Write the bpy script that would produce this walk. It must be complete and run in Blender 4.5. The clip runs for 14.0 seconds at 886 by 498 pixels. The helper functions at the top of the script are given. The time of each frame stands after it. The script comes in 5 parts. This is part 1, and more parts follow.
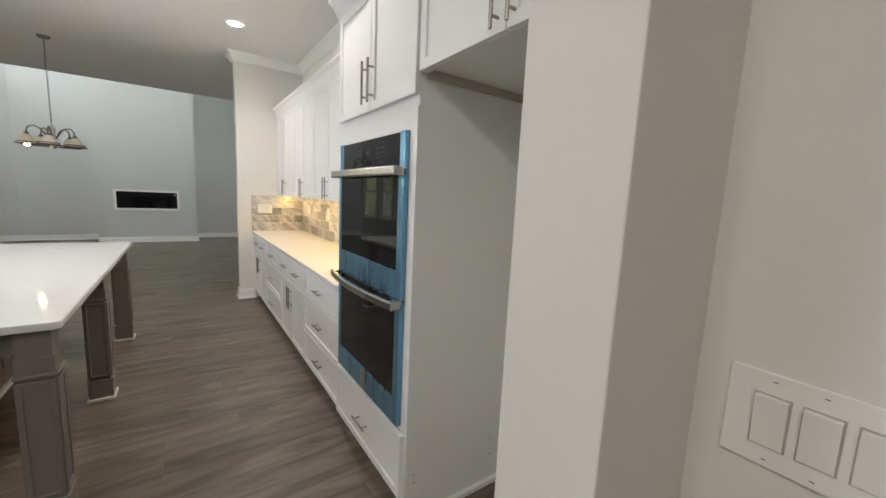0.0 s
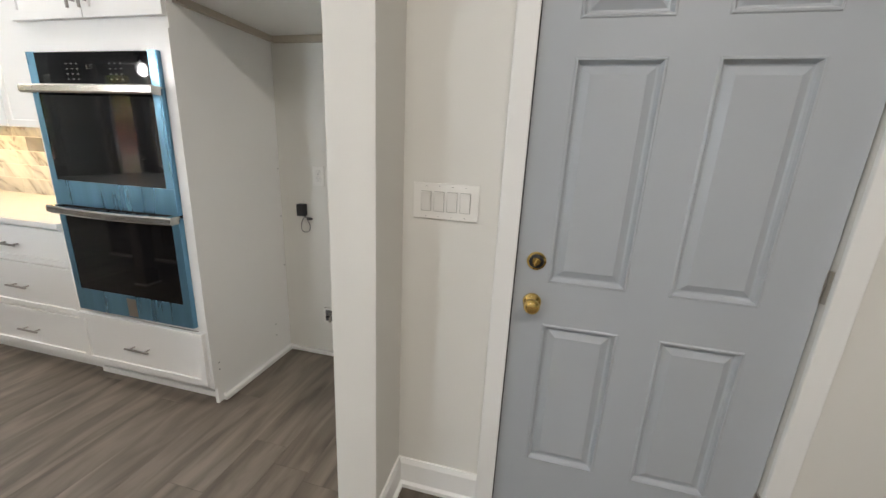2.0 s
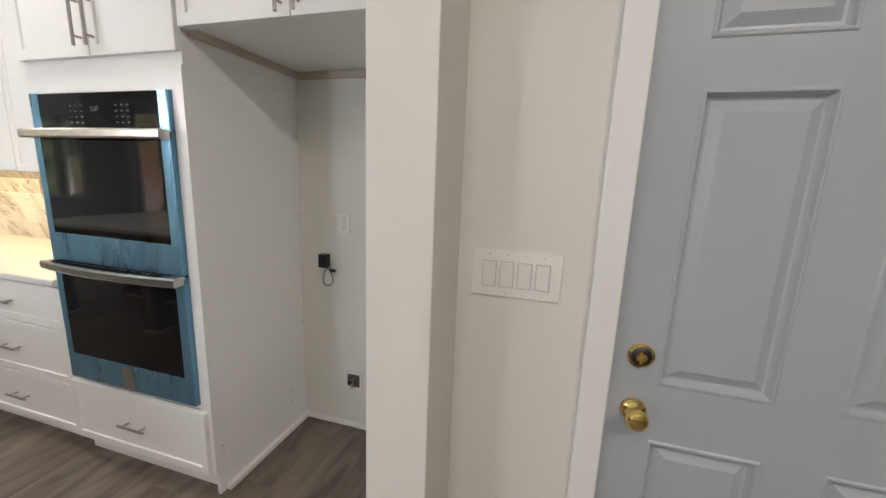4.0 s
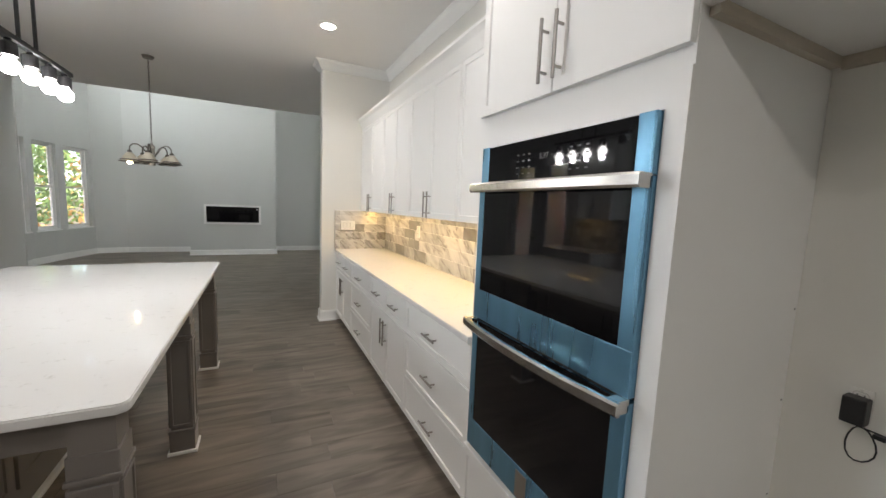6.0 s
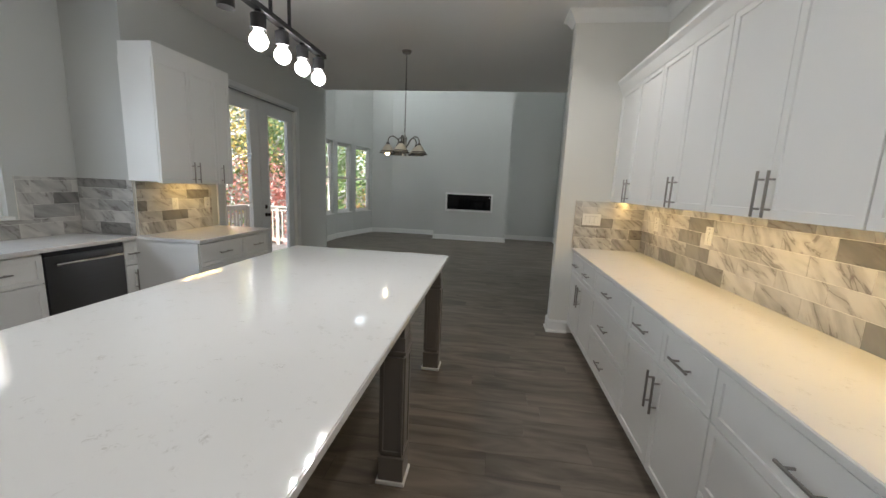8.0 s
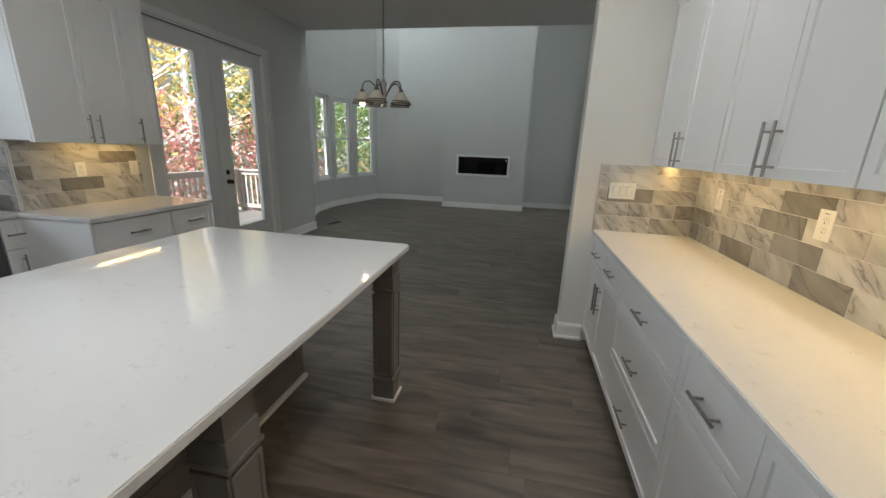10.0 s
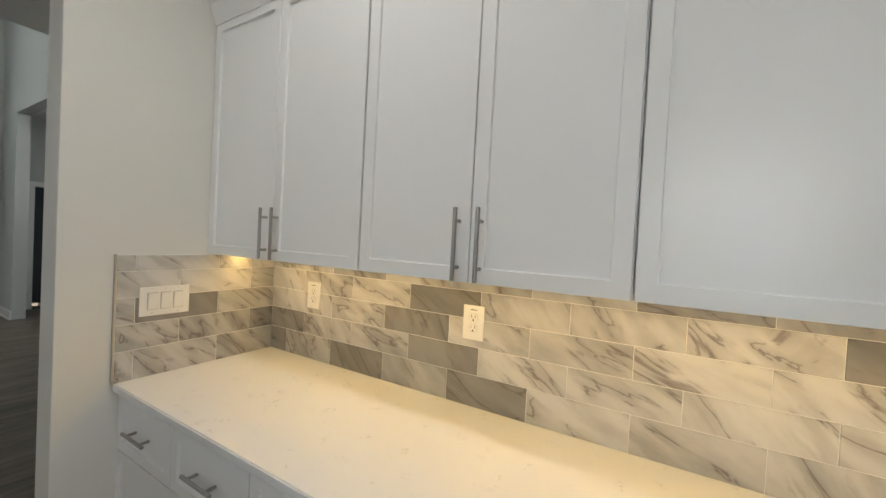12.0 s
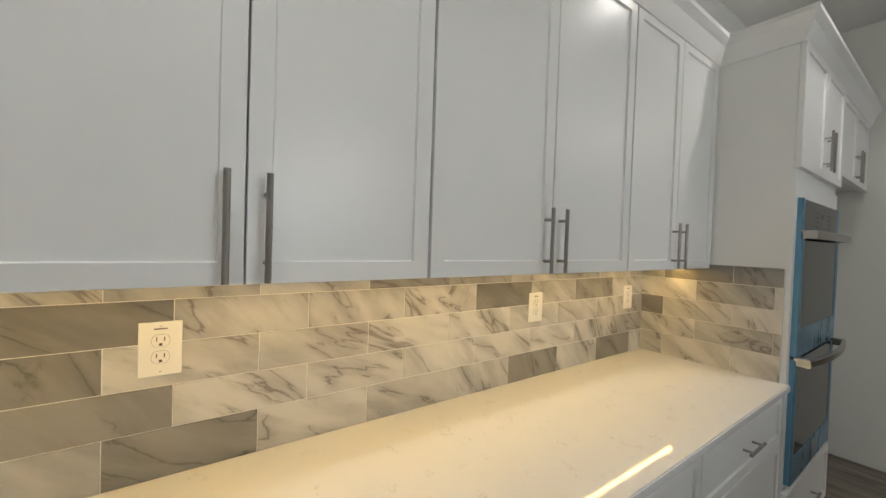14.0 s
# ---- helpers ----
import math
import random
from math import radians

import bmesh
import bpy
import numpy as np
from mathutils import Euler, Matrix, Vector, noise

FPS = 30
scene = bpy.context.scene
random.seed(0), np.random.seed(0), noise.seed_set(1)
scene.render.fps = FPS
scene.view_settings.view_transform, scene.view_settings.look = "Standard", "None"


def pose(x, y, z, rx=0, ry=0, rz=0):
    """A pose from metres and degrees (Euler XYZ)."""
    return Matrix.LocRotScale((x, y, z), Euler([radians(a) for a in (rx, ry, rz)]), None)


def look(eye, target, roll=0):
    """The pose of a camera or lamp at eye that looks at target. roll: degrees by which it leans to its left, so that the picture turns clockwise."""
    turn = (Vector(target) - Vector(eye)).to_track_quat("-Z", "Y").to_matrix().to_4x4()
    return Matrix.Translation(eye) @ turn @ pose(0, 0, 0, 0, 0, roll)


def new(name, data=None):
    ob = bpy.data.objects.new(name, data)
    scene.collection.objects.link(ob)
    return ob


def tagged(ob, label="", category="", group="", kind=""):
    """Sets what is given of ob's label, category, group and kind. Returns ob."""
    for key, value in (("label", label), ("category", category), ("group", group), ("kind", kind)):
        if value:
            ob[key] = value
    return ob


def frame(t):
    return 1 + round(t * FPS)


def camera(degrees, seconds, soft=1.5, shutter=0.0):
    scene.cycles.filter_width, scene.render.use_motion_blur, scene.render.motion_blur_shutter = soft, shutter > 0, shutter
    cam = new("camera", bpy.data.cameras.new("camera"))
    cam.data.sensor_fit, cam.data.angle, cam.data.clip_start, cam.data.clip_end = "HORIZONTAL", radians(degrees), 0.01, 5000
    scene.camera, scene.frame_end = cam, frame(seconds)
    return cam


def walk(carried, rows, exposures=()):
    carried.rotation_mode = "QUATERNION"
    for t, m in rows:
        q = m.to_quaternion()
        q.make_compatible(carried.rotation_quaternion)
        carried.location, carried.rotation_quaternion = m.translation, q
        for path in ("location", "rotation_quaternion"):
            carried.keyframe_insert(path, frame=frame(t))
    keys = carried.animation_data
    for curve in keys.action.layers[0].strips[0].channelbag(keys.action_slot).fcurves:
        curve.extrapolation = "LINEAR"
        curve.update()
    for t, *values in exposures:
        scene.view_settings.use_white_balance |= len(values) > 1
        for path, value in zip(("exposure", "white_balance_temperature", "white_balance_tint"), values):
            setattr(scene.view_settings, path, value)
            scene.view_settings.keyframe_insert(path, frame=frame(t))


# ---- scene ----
cam = camera(99.7, 14.0)
PATH = [
    (0, (0.017, 0.02, 1.504), (1.15, 1.646, 1.232), 2.7),
    (0.5, (-0.204, -0.01, 1.477), (1.488, 1.026, 1.228), 3.0),
    (1, (-0.387, -0.131, 1.454), (1.467, 0.549, 1.138), 2.7),
    (1.5, (-0.52, -0.213, 1.437), (1.344, 0.341, 0.969), 2.8),
    (2, (-0.632, -0.223, 1.422), (1.247, 0.222, 0.901), 2.7),
    (2.2, (-0.696, -0.221, 1.403), (1.194, 0.154, 0.865), 2.7),
    (4.3, (-0.259, 0.098, 1.499), (1.617, 0.726, 1.204), 2.4),
    (4.5, (-0.199, 0.178, 1.504), (1.621, 0.957, 1.221), 2.4),
    (5, (-0.065, 0.357, 1.527), (1.457, 1.628, 1.265), 2.7),
    (5.5, (-0.022, 0.538, 1.516), (1.111, 2.171, 1.294), 2.5),
    (6, (-0.068, 0.807, 1.522), (0.805, 2.592, 1.299), 2.4),
    (6.5, (-0.048, 1.068, 1.505), (0.752, 2.889, 1.3), 2.4),
    (7, (-0.011, 1.325, 1.534), (0.62, 3.216, 1.367), 2.1),
    (7.5, (-0.071, 1.486, 1.504), (0.066, 3.473, 1.323), 2.2),
    (7.7, (-0.084, 1.567, 1.511), (-0.177, 3.551, 1.273), 2.2),
    (9.8, (0.167, 2.535, 1.509), (-0.331, 4.389, 0.951), 2.2),
    (10, (0.188, 2.702, 1.498), (-0.178, 4.597, 0.973), 2.2),
    (10.5, (0.218, 3.12, 1.521), (0.253, 5.073, 1.094), 2.4),
    (11, (0.143, 3.431, 1.526), (0.71, 5.335, 1.295), 2.7),
    (11.5, (0.135, 3.683, 1.526), (1.471, 5.166, 1.392), 2.8),
    (12, (0.182, 3.905, 1.54), (1.906, 4.917, 1.5), 3.0),
    (12.5, (0.219, 4.036, 1.516), (2.162, 4.509, 1.562), 2.8),
    (13, (0.203, 4.151, 1.53), (2.128, 3.607, 1.57), 2.2),
    (13.5, (0.247, 4.247, 1.523), (1.952, 3.201, 1.509), 1.9),
    (14, (0.334, 4.462, 1.522), (1.966, 3.307, 1.481), 1.9),
]
walk(cam, [(t, look(eye, target, roll)) for t, eye, target, roll in PATH], [(0, 2.08, 6500, 12), (0.6, 2.15, 6500, 12), (1.5, 2.4, 6500, 12), (2.2, 2.45, 6500, 12), (4.5, 2.25, 6600, 14), (5, 2.2, 6600, 14), (6, 2.05, 6500, 13), (7, 1.85, 6450, 13), (7.5, 1.6, 6400, 12), (10, 1.33, 6200, 10), (11.5, 1.45, 6350, 10), (12.5, 1.2, 6450, 10), (14, 1.2, 6450, 9)])

# ---- world, sun, exposure ----
world = bpy.data.worlds.new("sky")
scene.world = world
world.use_nodes = True
_n = world.node_tree.nodes
_sky = _n.new("ShaderNodeTexSky")
_sky.sky_type, _sky.sun_disc = "NISHITA", False
_sky.sun_elevation, _sky.sun_rotation = radians(42), radians(186)
world.node_tree.links.new(_sky.outputs[0], _n["Background"].inputs[0])
_n["Background"].inputs[1].default_value = 0.15
sun = new("sun", bpy.data.lights.new("sun", "SUN"))
sun.data.energy, sun.data.angle, sun.data.color = 5.0, radians(0.5), (1.0, 0.94, 0.85)
sun.matrix_world = look((-0.6, -6, 5.5), (0, 0, 0))


def lamp(name, kind, energy, colour, m, size=0.1, size_y=None, spot=None):
    d = bpy.data.lights.new(name, kind)
    d.energy, d.color = energy, colour
    if kind == "AREA":
        d.shape, d.size = ("RECTANGLE", size) if size_y else ("DISK", size)
        if size_y:
            d.size_y = size_y
    else:
        d.shadow_soft_size = size
        if kind == "SPOT":
            d.spot_size, d.spot_blend = radians(spot), 0.6
    ob = new(name, d)
    ob.matrix_world = m
    return ob


# ---- materials ----
def material(name, colour, rough=0.5, metal=0.0, vary=0.06, scale=6.0, bump=0.02, bump_scale=60.0, stretch=(1, 1, 1), coat=0.0, emit=None, per=0.0):
    m = bpy.data.materials.new(name)
    m.use_nodes = True
    nt = m.node_tree
    b = nt.nodes["Principled BSDF"]
    b.inputs["Roughness"].default_value = rough
    b.inputs["Metallic"].default_value = metal
    b.inputs["Coat Weight"].default_value = coat
    co = nt.nodes.new("ShaderNodeTexCoord")
    mp = nt.nodes.new("ShaderNodeMapping")
    mp.inputs["Scale"].default_value = stretch
    nt.links.new(co.outputs["Object"], mp.inputs[0])
    n1 = nt.nodes.new("ShaderNodeTexNoise")
    n1.inputs["Scale"].default_value, n1.inputs["Detail"].default_value = scale, 6
    nt.links.new(mp.outputs[0], n1.inputs["Vector"])
    ramp = nt.nodes.new("ShaderNodeMix")
    ramp.data_type = "RGBA"
    ramp.inputs[6].default_value = (*[c * (1 - vary) for c in colour], 1)
    ramp.inputs[7].default_value = (*[min(1, c * (1 + vary)) for c in colour], 1)
    nt.links.new(n1.outputs["Fac"], ramp.inputs[0])
    out = ramp.outputs[2]
    if per:
        oi = nt.nodes.new("ShaderNodeObjectInfo")
        mr = nt.nodes.new("ShaderNodeMapRange")
        mr.inputs[3].default_value, mr.inputs[4].default_value = 1 - per, 1 + per
        nt.links.new(oi.outputs["Random"], mr.inputs[0])
        mx = nt.nodes.new("ShaderNodeVectorMath")
        mx.operation = "SCALE"
        nt.links.new(out, mx.inputs[0])
        nt.links.new(mr.outputs[0], mx.inputs["Scale"])
        out = mx.outputs[0]
    nt.links.new(out, b.inputs["Base Color"])
    n2 = nt.nodes.new("ShaderNodeTexNoise")
    n2.inputs["Scale"].default_value, n2.inputs["Detail"].default_value = bump_scale, 4
    nt.links.new(mp.outputs[0], n2.inputs["Vector"])
    bp = nt.nodes.new("ShaderNodeBump")
    bp.inputs["Strength"].default_value, bp.inputs["Distance"].default_value = bump, 0.01
    nt.links.new(n2.outputs["Fac"], bp.inputs["Height"])
    nt.links.new(bp.outputs[0], b.inputs["Normal"])
    rr = nt.nodes.new("ShaderNodeMapRange")
    rr.inputs[3].default_value, rr.inputs[4].default_value = max(0.02, rough * 0.85), min(1, rough * 1.15)
    nt.links.new(n1.outputs["Fac"], rr.inputs[0])
    nt.links.new(rr.outputs[0], b.inputs["Roughness"])
    if emit:
        b.inputs["Emission Color"].default_value = (*emit[:3], 1)
        b.inputs["Emission Strength"].default_value = emit[3]
    return m


def leaf_material(name, colour):
    """A thin leaf: matt on both sides, half of the light passes through."""
    m = material(name, colour, 0.6, vary=0.35, scale=1.5)
    nt = m.node_tree
    b, out = nt.nodes["Principled BSDF"], nt.nodes["Material Output"]
    tr, mix = nt.nodes.new("ShaderNodeBsdfTranslucent"), nt.nodes.new("ShaderNodeMixShader")
    mix.inputs[0].default_value = 0.45
    nt.links.new(b.inputs["Base Color"].links[0].from_socket, tr.inputs["Color"])
    nt.links.new(b.outputs[0], mix.inputs[1])
    nt.links.new(tr.outputs[0], mix.inputs[2])
    nt.links.new(mix.outputs[0], out.inputs["Surface"])
    return m


def glass_material(name, tint=(1, 1, 1), rough=0.0):
    m = bpy.data.materials.new(name)
    m.use_nodes = True
    b = m.node_tree.nodes["Principled BSDF"]
    b.inputs["Base Color"].default_value = (*tint, 1)
    b.inputs["Transmission Weight"].default_value, b.inputs["Roughness"].default_value, b.inputs["IOR"].default_value = 1, rough, 1.45
    return m


def marble_tile_material(name, light, dark, vein):
    """Honed marble tile: one shade a tile, soft clouding, thin slanting veins."""
    m = bpy.data.materials.new(name)
    m.use_nodes = True
    nt = m.node_tree
    L, N = nt.links.new, nt.nodes.new
    b = nt.nodes["Principled BSDF"]
    co, oi = N("ShaderNodeTexCoord"), N("ShaderNodeObjectInfo")
    off = N("ShaderNodeVectorMath"); off.operation = "MULTIPLY_ADD"
    comb = N("ShaderNodeCombineXYZ")
    for i in range(3):
        L(oi.outputs["Random"], comb.inputs[i])
    off.inputs[1].default_value = (37, 53, 71)
    L(comb.outputs[0], off.inputs[0]); L(co.outputs["Object"], off.inputs[2])
    k13 = N("ShaderNodeMath"); k13.operation = "MULTIPLY"; k13.inputs[1].default_value = 13; L(oi.outputs["Random"], k13.inputs[0])
    fr = N("ShaderNodeMath"); fr.operation = "FRACT"; L(k13.outputs[0], fr.inputs[0])
    ang = N("ShaderNodeMapRange"); ang.inputs[3].default_value, ang.inputs[4].default_value = radians(28), radians(72); L(fr.outputs[0], ang.inputs[0])
    turn = N("ShaderNodeVectorRotate"); turn.rotation_type = "Y_AXIS"
    L(off.outputs[0], turn.inputs["Vector"]); L(ang.outputs[0], turn.inputs["Angle"])
    rot = N("ShaderNodeMapping"); rot.inputs["Scale"].default_value = (2.6, 1, 0.75)
    L(turn.outputs[0], rot.inputs[0])
    cloud = N("ShaderNodeTexNoise"); cloud.inputs["Scale"].default_value, cloud.inputs["Detail"].default_value = 5.5, 6
    L(rot.outputs[0], cloud.inputs["Vector"])
    vn = N("ShaderNodeTexNoise"); vn.inputs["Scale"].default_value, vn.inputs["Detail"].default_value, vn.inputs["Distortion"].default_value = 2.9, 8, 0.9
    L(rot.outputs[0], vn.inputs["Vector"])
    sub = N("ShaderNodeMath"); sub.operation = "SUBTRACT"; sub.inputs[1].default_value = 0.5
    L(vn.outputs["Fac"], sub.inputs[0])
    ab = N("ShaderNodeMath"); ab.operation = "ABSOLUTE"; L(sub.outputs[0], ab.inputs[0])
    vr = N("ShaderNodeMapRange"); vr.inputs[1].default_value, vr.inputs[2].default_value, vr.inputs[3].default_value, vr.inputs[4].default_value = 0.0, 0.020, 0.8, 0.0
    L(ab.outputs[0], vr.inputs[0])
    gate = N("ShaderNodeMapRange"); gate.inputs[1].default_value, gate.inputs[2].default_value = 0.42, 0.50
    L(cloud.outputs["Fac"], gate.inputs[0])
    soft = N("ShaderNodeMapRange"); soft.inputs[1].default_value, soft.inputs[2].default_value, soft.inputs[3].default_value, soft.inputs[4].default_value = 0.0, 0.085, 0.26, 0.0
    L(ab.outputs[0], soft.inputs[0])
    both = N("ShaderNodeMath"); both.operation = "MAXIMUM"; L(vr.outputs[0], both.inputs[0]); L(soft.outputs[0], both.inputs[1])
    vg = N("ShaderNodeMath"); vg.operation = "MULTIPLY"; L(both.outputs[0], vg.inputs[0]); L(gate.outputs[0], vg.inputs[1])
    shade = N("ShaderNodeMath"); shade.operation = "MULTIPLY_ADD"; shade.inputs[1].default_value = 0.55
    pw = N("ShaderNodeMath"); pw.operation = "POWER"; pw.inputs[1].default_value = 1.6
    L(oi.outputs["Random"], pw.inputs[0])
    cl = N("ShaderNodeMapRange"); cl.inputs[1].default_value, cl.inputs[2].default_value, cl.inputs[3].default_value, cl.inputs[4].default_value = 0.36, 0.66, 0.0, 0.5
    L(cloud.outputs["Fac"], cl.inputs[0])
    L(pw.outputs[0], shade.inputs[0]); L(cl.outputs[0], shade.inputs[2])
    m1 = N("ShaderNodeMix"); m1.data_type = "RGBA"; m1.inputs[6].default_value = (*light, 1); m1.inputs[7].default_value = (*dark, 1)
    L(shade.outputs[0], m1.inputs[0])
    m2 = N("ShaderNodeMix"); m2.data_type = "RGBA"; m2.inputs[7].default_value = (*vein, 1)
    L(vg.outputs[0], m2.inputs[0]); L(m1.outputs[2], m2.inputs[6])
    L(m2.outputs[2], b.inputs["Base Color"])
    b.inputs["Roughness"].default_value = 0.32
    return m


def quartz_material(name, base, fleck, rough):
    m = bpy.data.materials.new(name)
    m.use_nodes = True
    nt = m.node_tree
    L, N = nt.links.new, nt.nodes.new
    b = nt.nodes["Principled BSDF"]
    co = N("ShaderNodeTexCoord")
    n1 = N("ShaderNodeTexNoise"); n1.inputs["Scale"].default_value, n1.inputs["Detail"].default_value, n1.inputs["Distortion"].default_value = 42, 5, 1.0
    n2 = N("ShaderNodeTexNoise"); n2.inputs["Scale"].default_value, n2.inputs["Detail"].default_value = 21, 3
    n3 = N("ShaderNodeTexNoise"); n3.inputs["Scale"].default_value = 1.3
    for n in (n1, n2, n3):
        L(co.outputs["Object"], n.inputs["Vector"])
    sub = N("ShaderNodeMath"); sub.operation = "SUBTRACT"; sub.inputs[1].default_value = 0.5; L(n1.outputs["Fac"], sub.inputs[0])
    ab = N("ShaderNodeMath"); ab.operation = "ABSOLUTE"; L(sub.outputs[0], ab.inputs[0])
    vr = N("ShaderNodeMapRange"); vr.inputs[1].default_value, vr.inputs[2].default_value, vr.inputs[3].default_value, vr.inputs[4].default_value = 0.0, 0.045, 0.5, 0.0
    L(ab.outputs[0], vr.inputs[0])
    g = N("ShaderNodeMapRange"); g.inputs[1].default_value, g.inputs[2].default_value = 0.60, 0.70; L(n2.outputs["Fac"], g.inputs[0])
    mu = N("ShaderNodeMath"); mu.operation = "MULTIPLY"; L(vr.outputs[0], mu.inputs[0]); L(g.outputs[0], mu.inputs[1])
    m0 = N("ShaderNodeMix"); m0.data_type = "RGBA"; m0.inputs[6].default_value = (*[c * 0.96 for c in base], 1); m0.inputs[7].default_value = (*base, 1)
    L(n3.outputs["Fac"], m0.inputs[0])
    m1 = N("ShaderNodeMix"); m1.data_type = "RGBA"; m1.inputs[7].default_value = (*fleck, 1)
    L(mu.outputs[0], m1.inputs[0]); L(m0.outputs[2], m1.inputs[6]); L(m1.outputs[2], b.inputs["Base Color"])
    b.inputs["Roughness"].default_value = rough
    return m


def plank_material(name, c1, c2, c3):
    """Grey-brown vinyl plank with long grain; each plank has its own shade."""
    m = bpy.data.materials.new(name)
    m.use_nodes = True
    nt = m.node_tree
    L, N = nt.links.new, nt.nodes.new
    b = nt.nodes["Principled BSDF"]
    co, oi, geo = N("ShaderNodeTexCoord"), N("ShaderNodeObjectInfo"), N("ShaderNodeNewGeometry")
    add = N("ShaderNodeMath"); add.operation = "ADD"
    L(oi.outputs["Random"], add.inputs[0]); L(geo.outputs["Random Per Island"], add.inputs[1])
    fr = N("ShaderNodeMath"); fr.operation = "FRACT"; L(add.outputs[0], fr.inputs[0])
    comb = N("ShaderNodeCombineXYZ")
    for i in range(3):
        L(fr.outputs[0], comb.inputs[i])
    off = N("ShaderNodeVectorMath"); off.operation = "MULTIPLY_ADD"; off.inputs[1].default_value = (31, 17, 11)
    L(comb.outputs[0], off.inputs[0]); L(geo.outputs["Position"], off.inputs[2])
    mp = N("ShaderNodeMapping"); mp.inputs["Scale"].default_value = (1.2, 6.5, 1); L(off.outputs[0], mp.inputs[0])
    g1 = N("ShaderNodeTexNoise"); g1.inputs["Scale"].default_value, g1.inputs["Detail"].default_value, g1.inputs["Distortion"].default_value = 1.6, 4, 0.8
    L(mp.outputs[0], g1.inputs["Vector"])
    mp2 = N("ShaderNodeMapping"); mp2.inputs["Scale"].default_value = (3, 120, 1); L(off.outputs[0], mp2.inputs[0])
    g2 = N("ShaderNodeTexNoise"); g2.inputs["Scale"].default_value, g2.inputs["Detail"].default_value = 2, 4
    L(mp2.outputs[0], g2.inputs["Vector"])
    mixf = N("ShaderNodeMath"); mixf.operation = "MULTIPLY_ADD"; mixf.inputs[1].default_value = 0.10
    L(g2.outputs["Fac"], mixf.inputs[0])
    sc = N("ShaderNodeMapRange"); sc.inputs[1].default_value, sc.inputs[2].default_value, sc.inputs[3].default_value, sc.inputs[4].default_value = 0.33, 0.67, -0.06, 0.74
    L(g1.outputs["Fac"], sc.inputs[0]); L(sc.outputs[0], mixf.inputs[2])
    sh = N("ShaderNodeMath"); sh.operation = "MULTIPLY_ADD"; sh.inputs[1].default_value = 0.22
    L(fr.outputs[0], sh.inputs[0]); L(mixf.outputs[0], sh.inputs[2])
    r = N("ShaderNodeValToRGB")
    r.color_ramp.elements[0].color, r.color_ramp.elements[1].color = (*c1, 1), (*c3, 1)
    r.color_ramp.elements.new(0.5).color = (*c2, 1)
    L(sh.outputs[0], r.inputs[0]); L(r.outputs[0], b.inputs["Base Color"])
    b.inputs["Roughness"].default_value = 0.42
    bp = N("ShaderNodeBump"); bp.inputs["Strength"].default_value, bp.inputs["Distance"].default_value = 0.12, 0.004
    L(g2.outputs["Fac"], bp.inputs["Height"]); L(bp.outputs[0], b.inputs["Normal"])
    return m


WALL = material("wall_paint", (0.73, 0.72, 0.675), 0.62, vary=0.015, scale=1.2, bump=0.05, bump_scale=180)
WALL_GREY = material("wall_paint_grey", (0.58, 0.59, 0.57), 0.62, vary=0.015, scale=1.2, bump=0.05, bump_scale=180)
CEIL = material("ceiling_paint", (0.78, 0.77, 0.75), 0.8, vary=0.015, scale=1.0, bump=0.06, bump_scale=140)
TRIM = material("trim_paint", (0.83, 0.83, 0.81), 0.32, vary=0.01, scale=3, bump=0.01)
CAB = material("cabinet_lacquer", (0.82, 0.82, 0.805), 0.30, vary=0.008, scale=2, bump=0.008, bump_scale=90)
CAB_IN = material("cabinet_underside", (0.70, 0.66, 0.58), 0.5, vary=0.04, scale=5)
PINE = material("pine_cleat", (0.47, 0.42, 0.34), 0.6, vary=0.15, scale=12, stretch=(1, 6, 6))
ISLAND = material("island_taupe_paint", (0.185, 0.168, 0.155), 0.36, vary=0.03, scale=3, bump=0.01)
DOORP = material("door_grey_paint", (0.42, 0.45, 0.48), 0.36, vary=0.01, scale=3, bump=0.02, bump_scale=120)
# colour noise along x paints the uneven reflections of a steel handle
STEEL = material("brushed_steel", (0.56, 0.55, 0.53), 0.24, 1.0, vary=0.32, scale=9, bump=0.0, bump_scale=60, stretch=(2.2, 0.1, 0.3))
NICKEL = material("satin_nickel", (0.52, 0.49, 0.45), 0.3, 1.0, vary=0.03)
PULL = material("cabinet_pull_metal", (0.34, 0.32, 0.30), 0.34, 1.0, vary=0.03)
BRASS = material("polished_brass", (0.86, 0.62, 0.22), 0.08, 1.0, vary=0.03)
FILM = material("blue_film_on_steel", (0.17, 0.37, 0.54), 0.28, 0.82, vary=0.3, scale=4, bump=0.02, bump_scale=9, stretch=(3, 1, 0.25))
OVGLASS = material("black_oven_glass", (0.006, 0.006, 0.007), 0.04, vary=0.02, bump=0.0)
OVGLASS.node_tree.nodes["Principled BSDF"].inputs["Specular IOR Level"].default_value = 0.36
BLACK = material("black_metal", (0.012, 0.012, 0.013), 0.4, vary=0.05)
BLACKP = material("black_plastic", (0.01, 0.01, 0.012), 0.35, vary=0.05)
PLATE = material("plastic_plate", (0.82, 0.81, 0.77), 0.25, vary=0.01)
# near-black for slots and seals, and for the darkness of an unlit room
SLOT = material("dark_slot_and_room", (0.03, 0.03, 0.03), 0.6)
PRINT = material("grey_print", (0.09, 0.09, 0.095), 0.5)
PAPER = material("label_paper", (0.75, 0.74, 0.72), 0.6)
GROUT = material("grout", (0.78, 0.76, 0.70), 0.85, vary=0.05, scale=30)
TILE = marble_tile_material("marble_tile", (0.64, 0.625, 0.59), (0.30, 0.295, 0.285), (0.12, 0.095, 0.09))
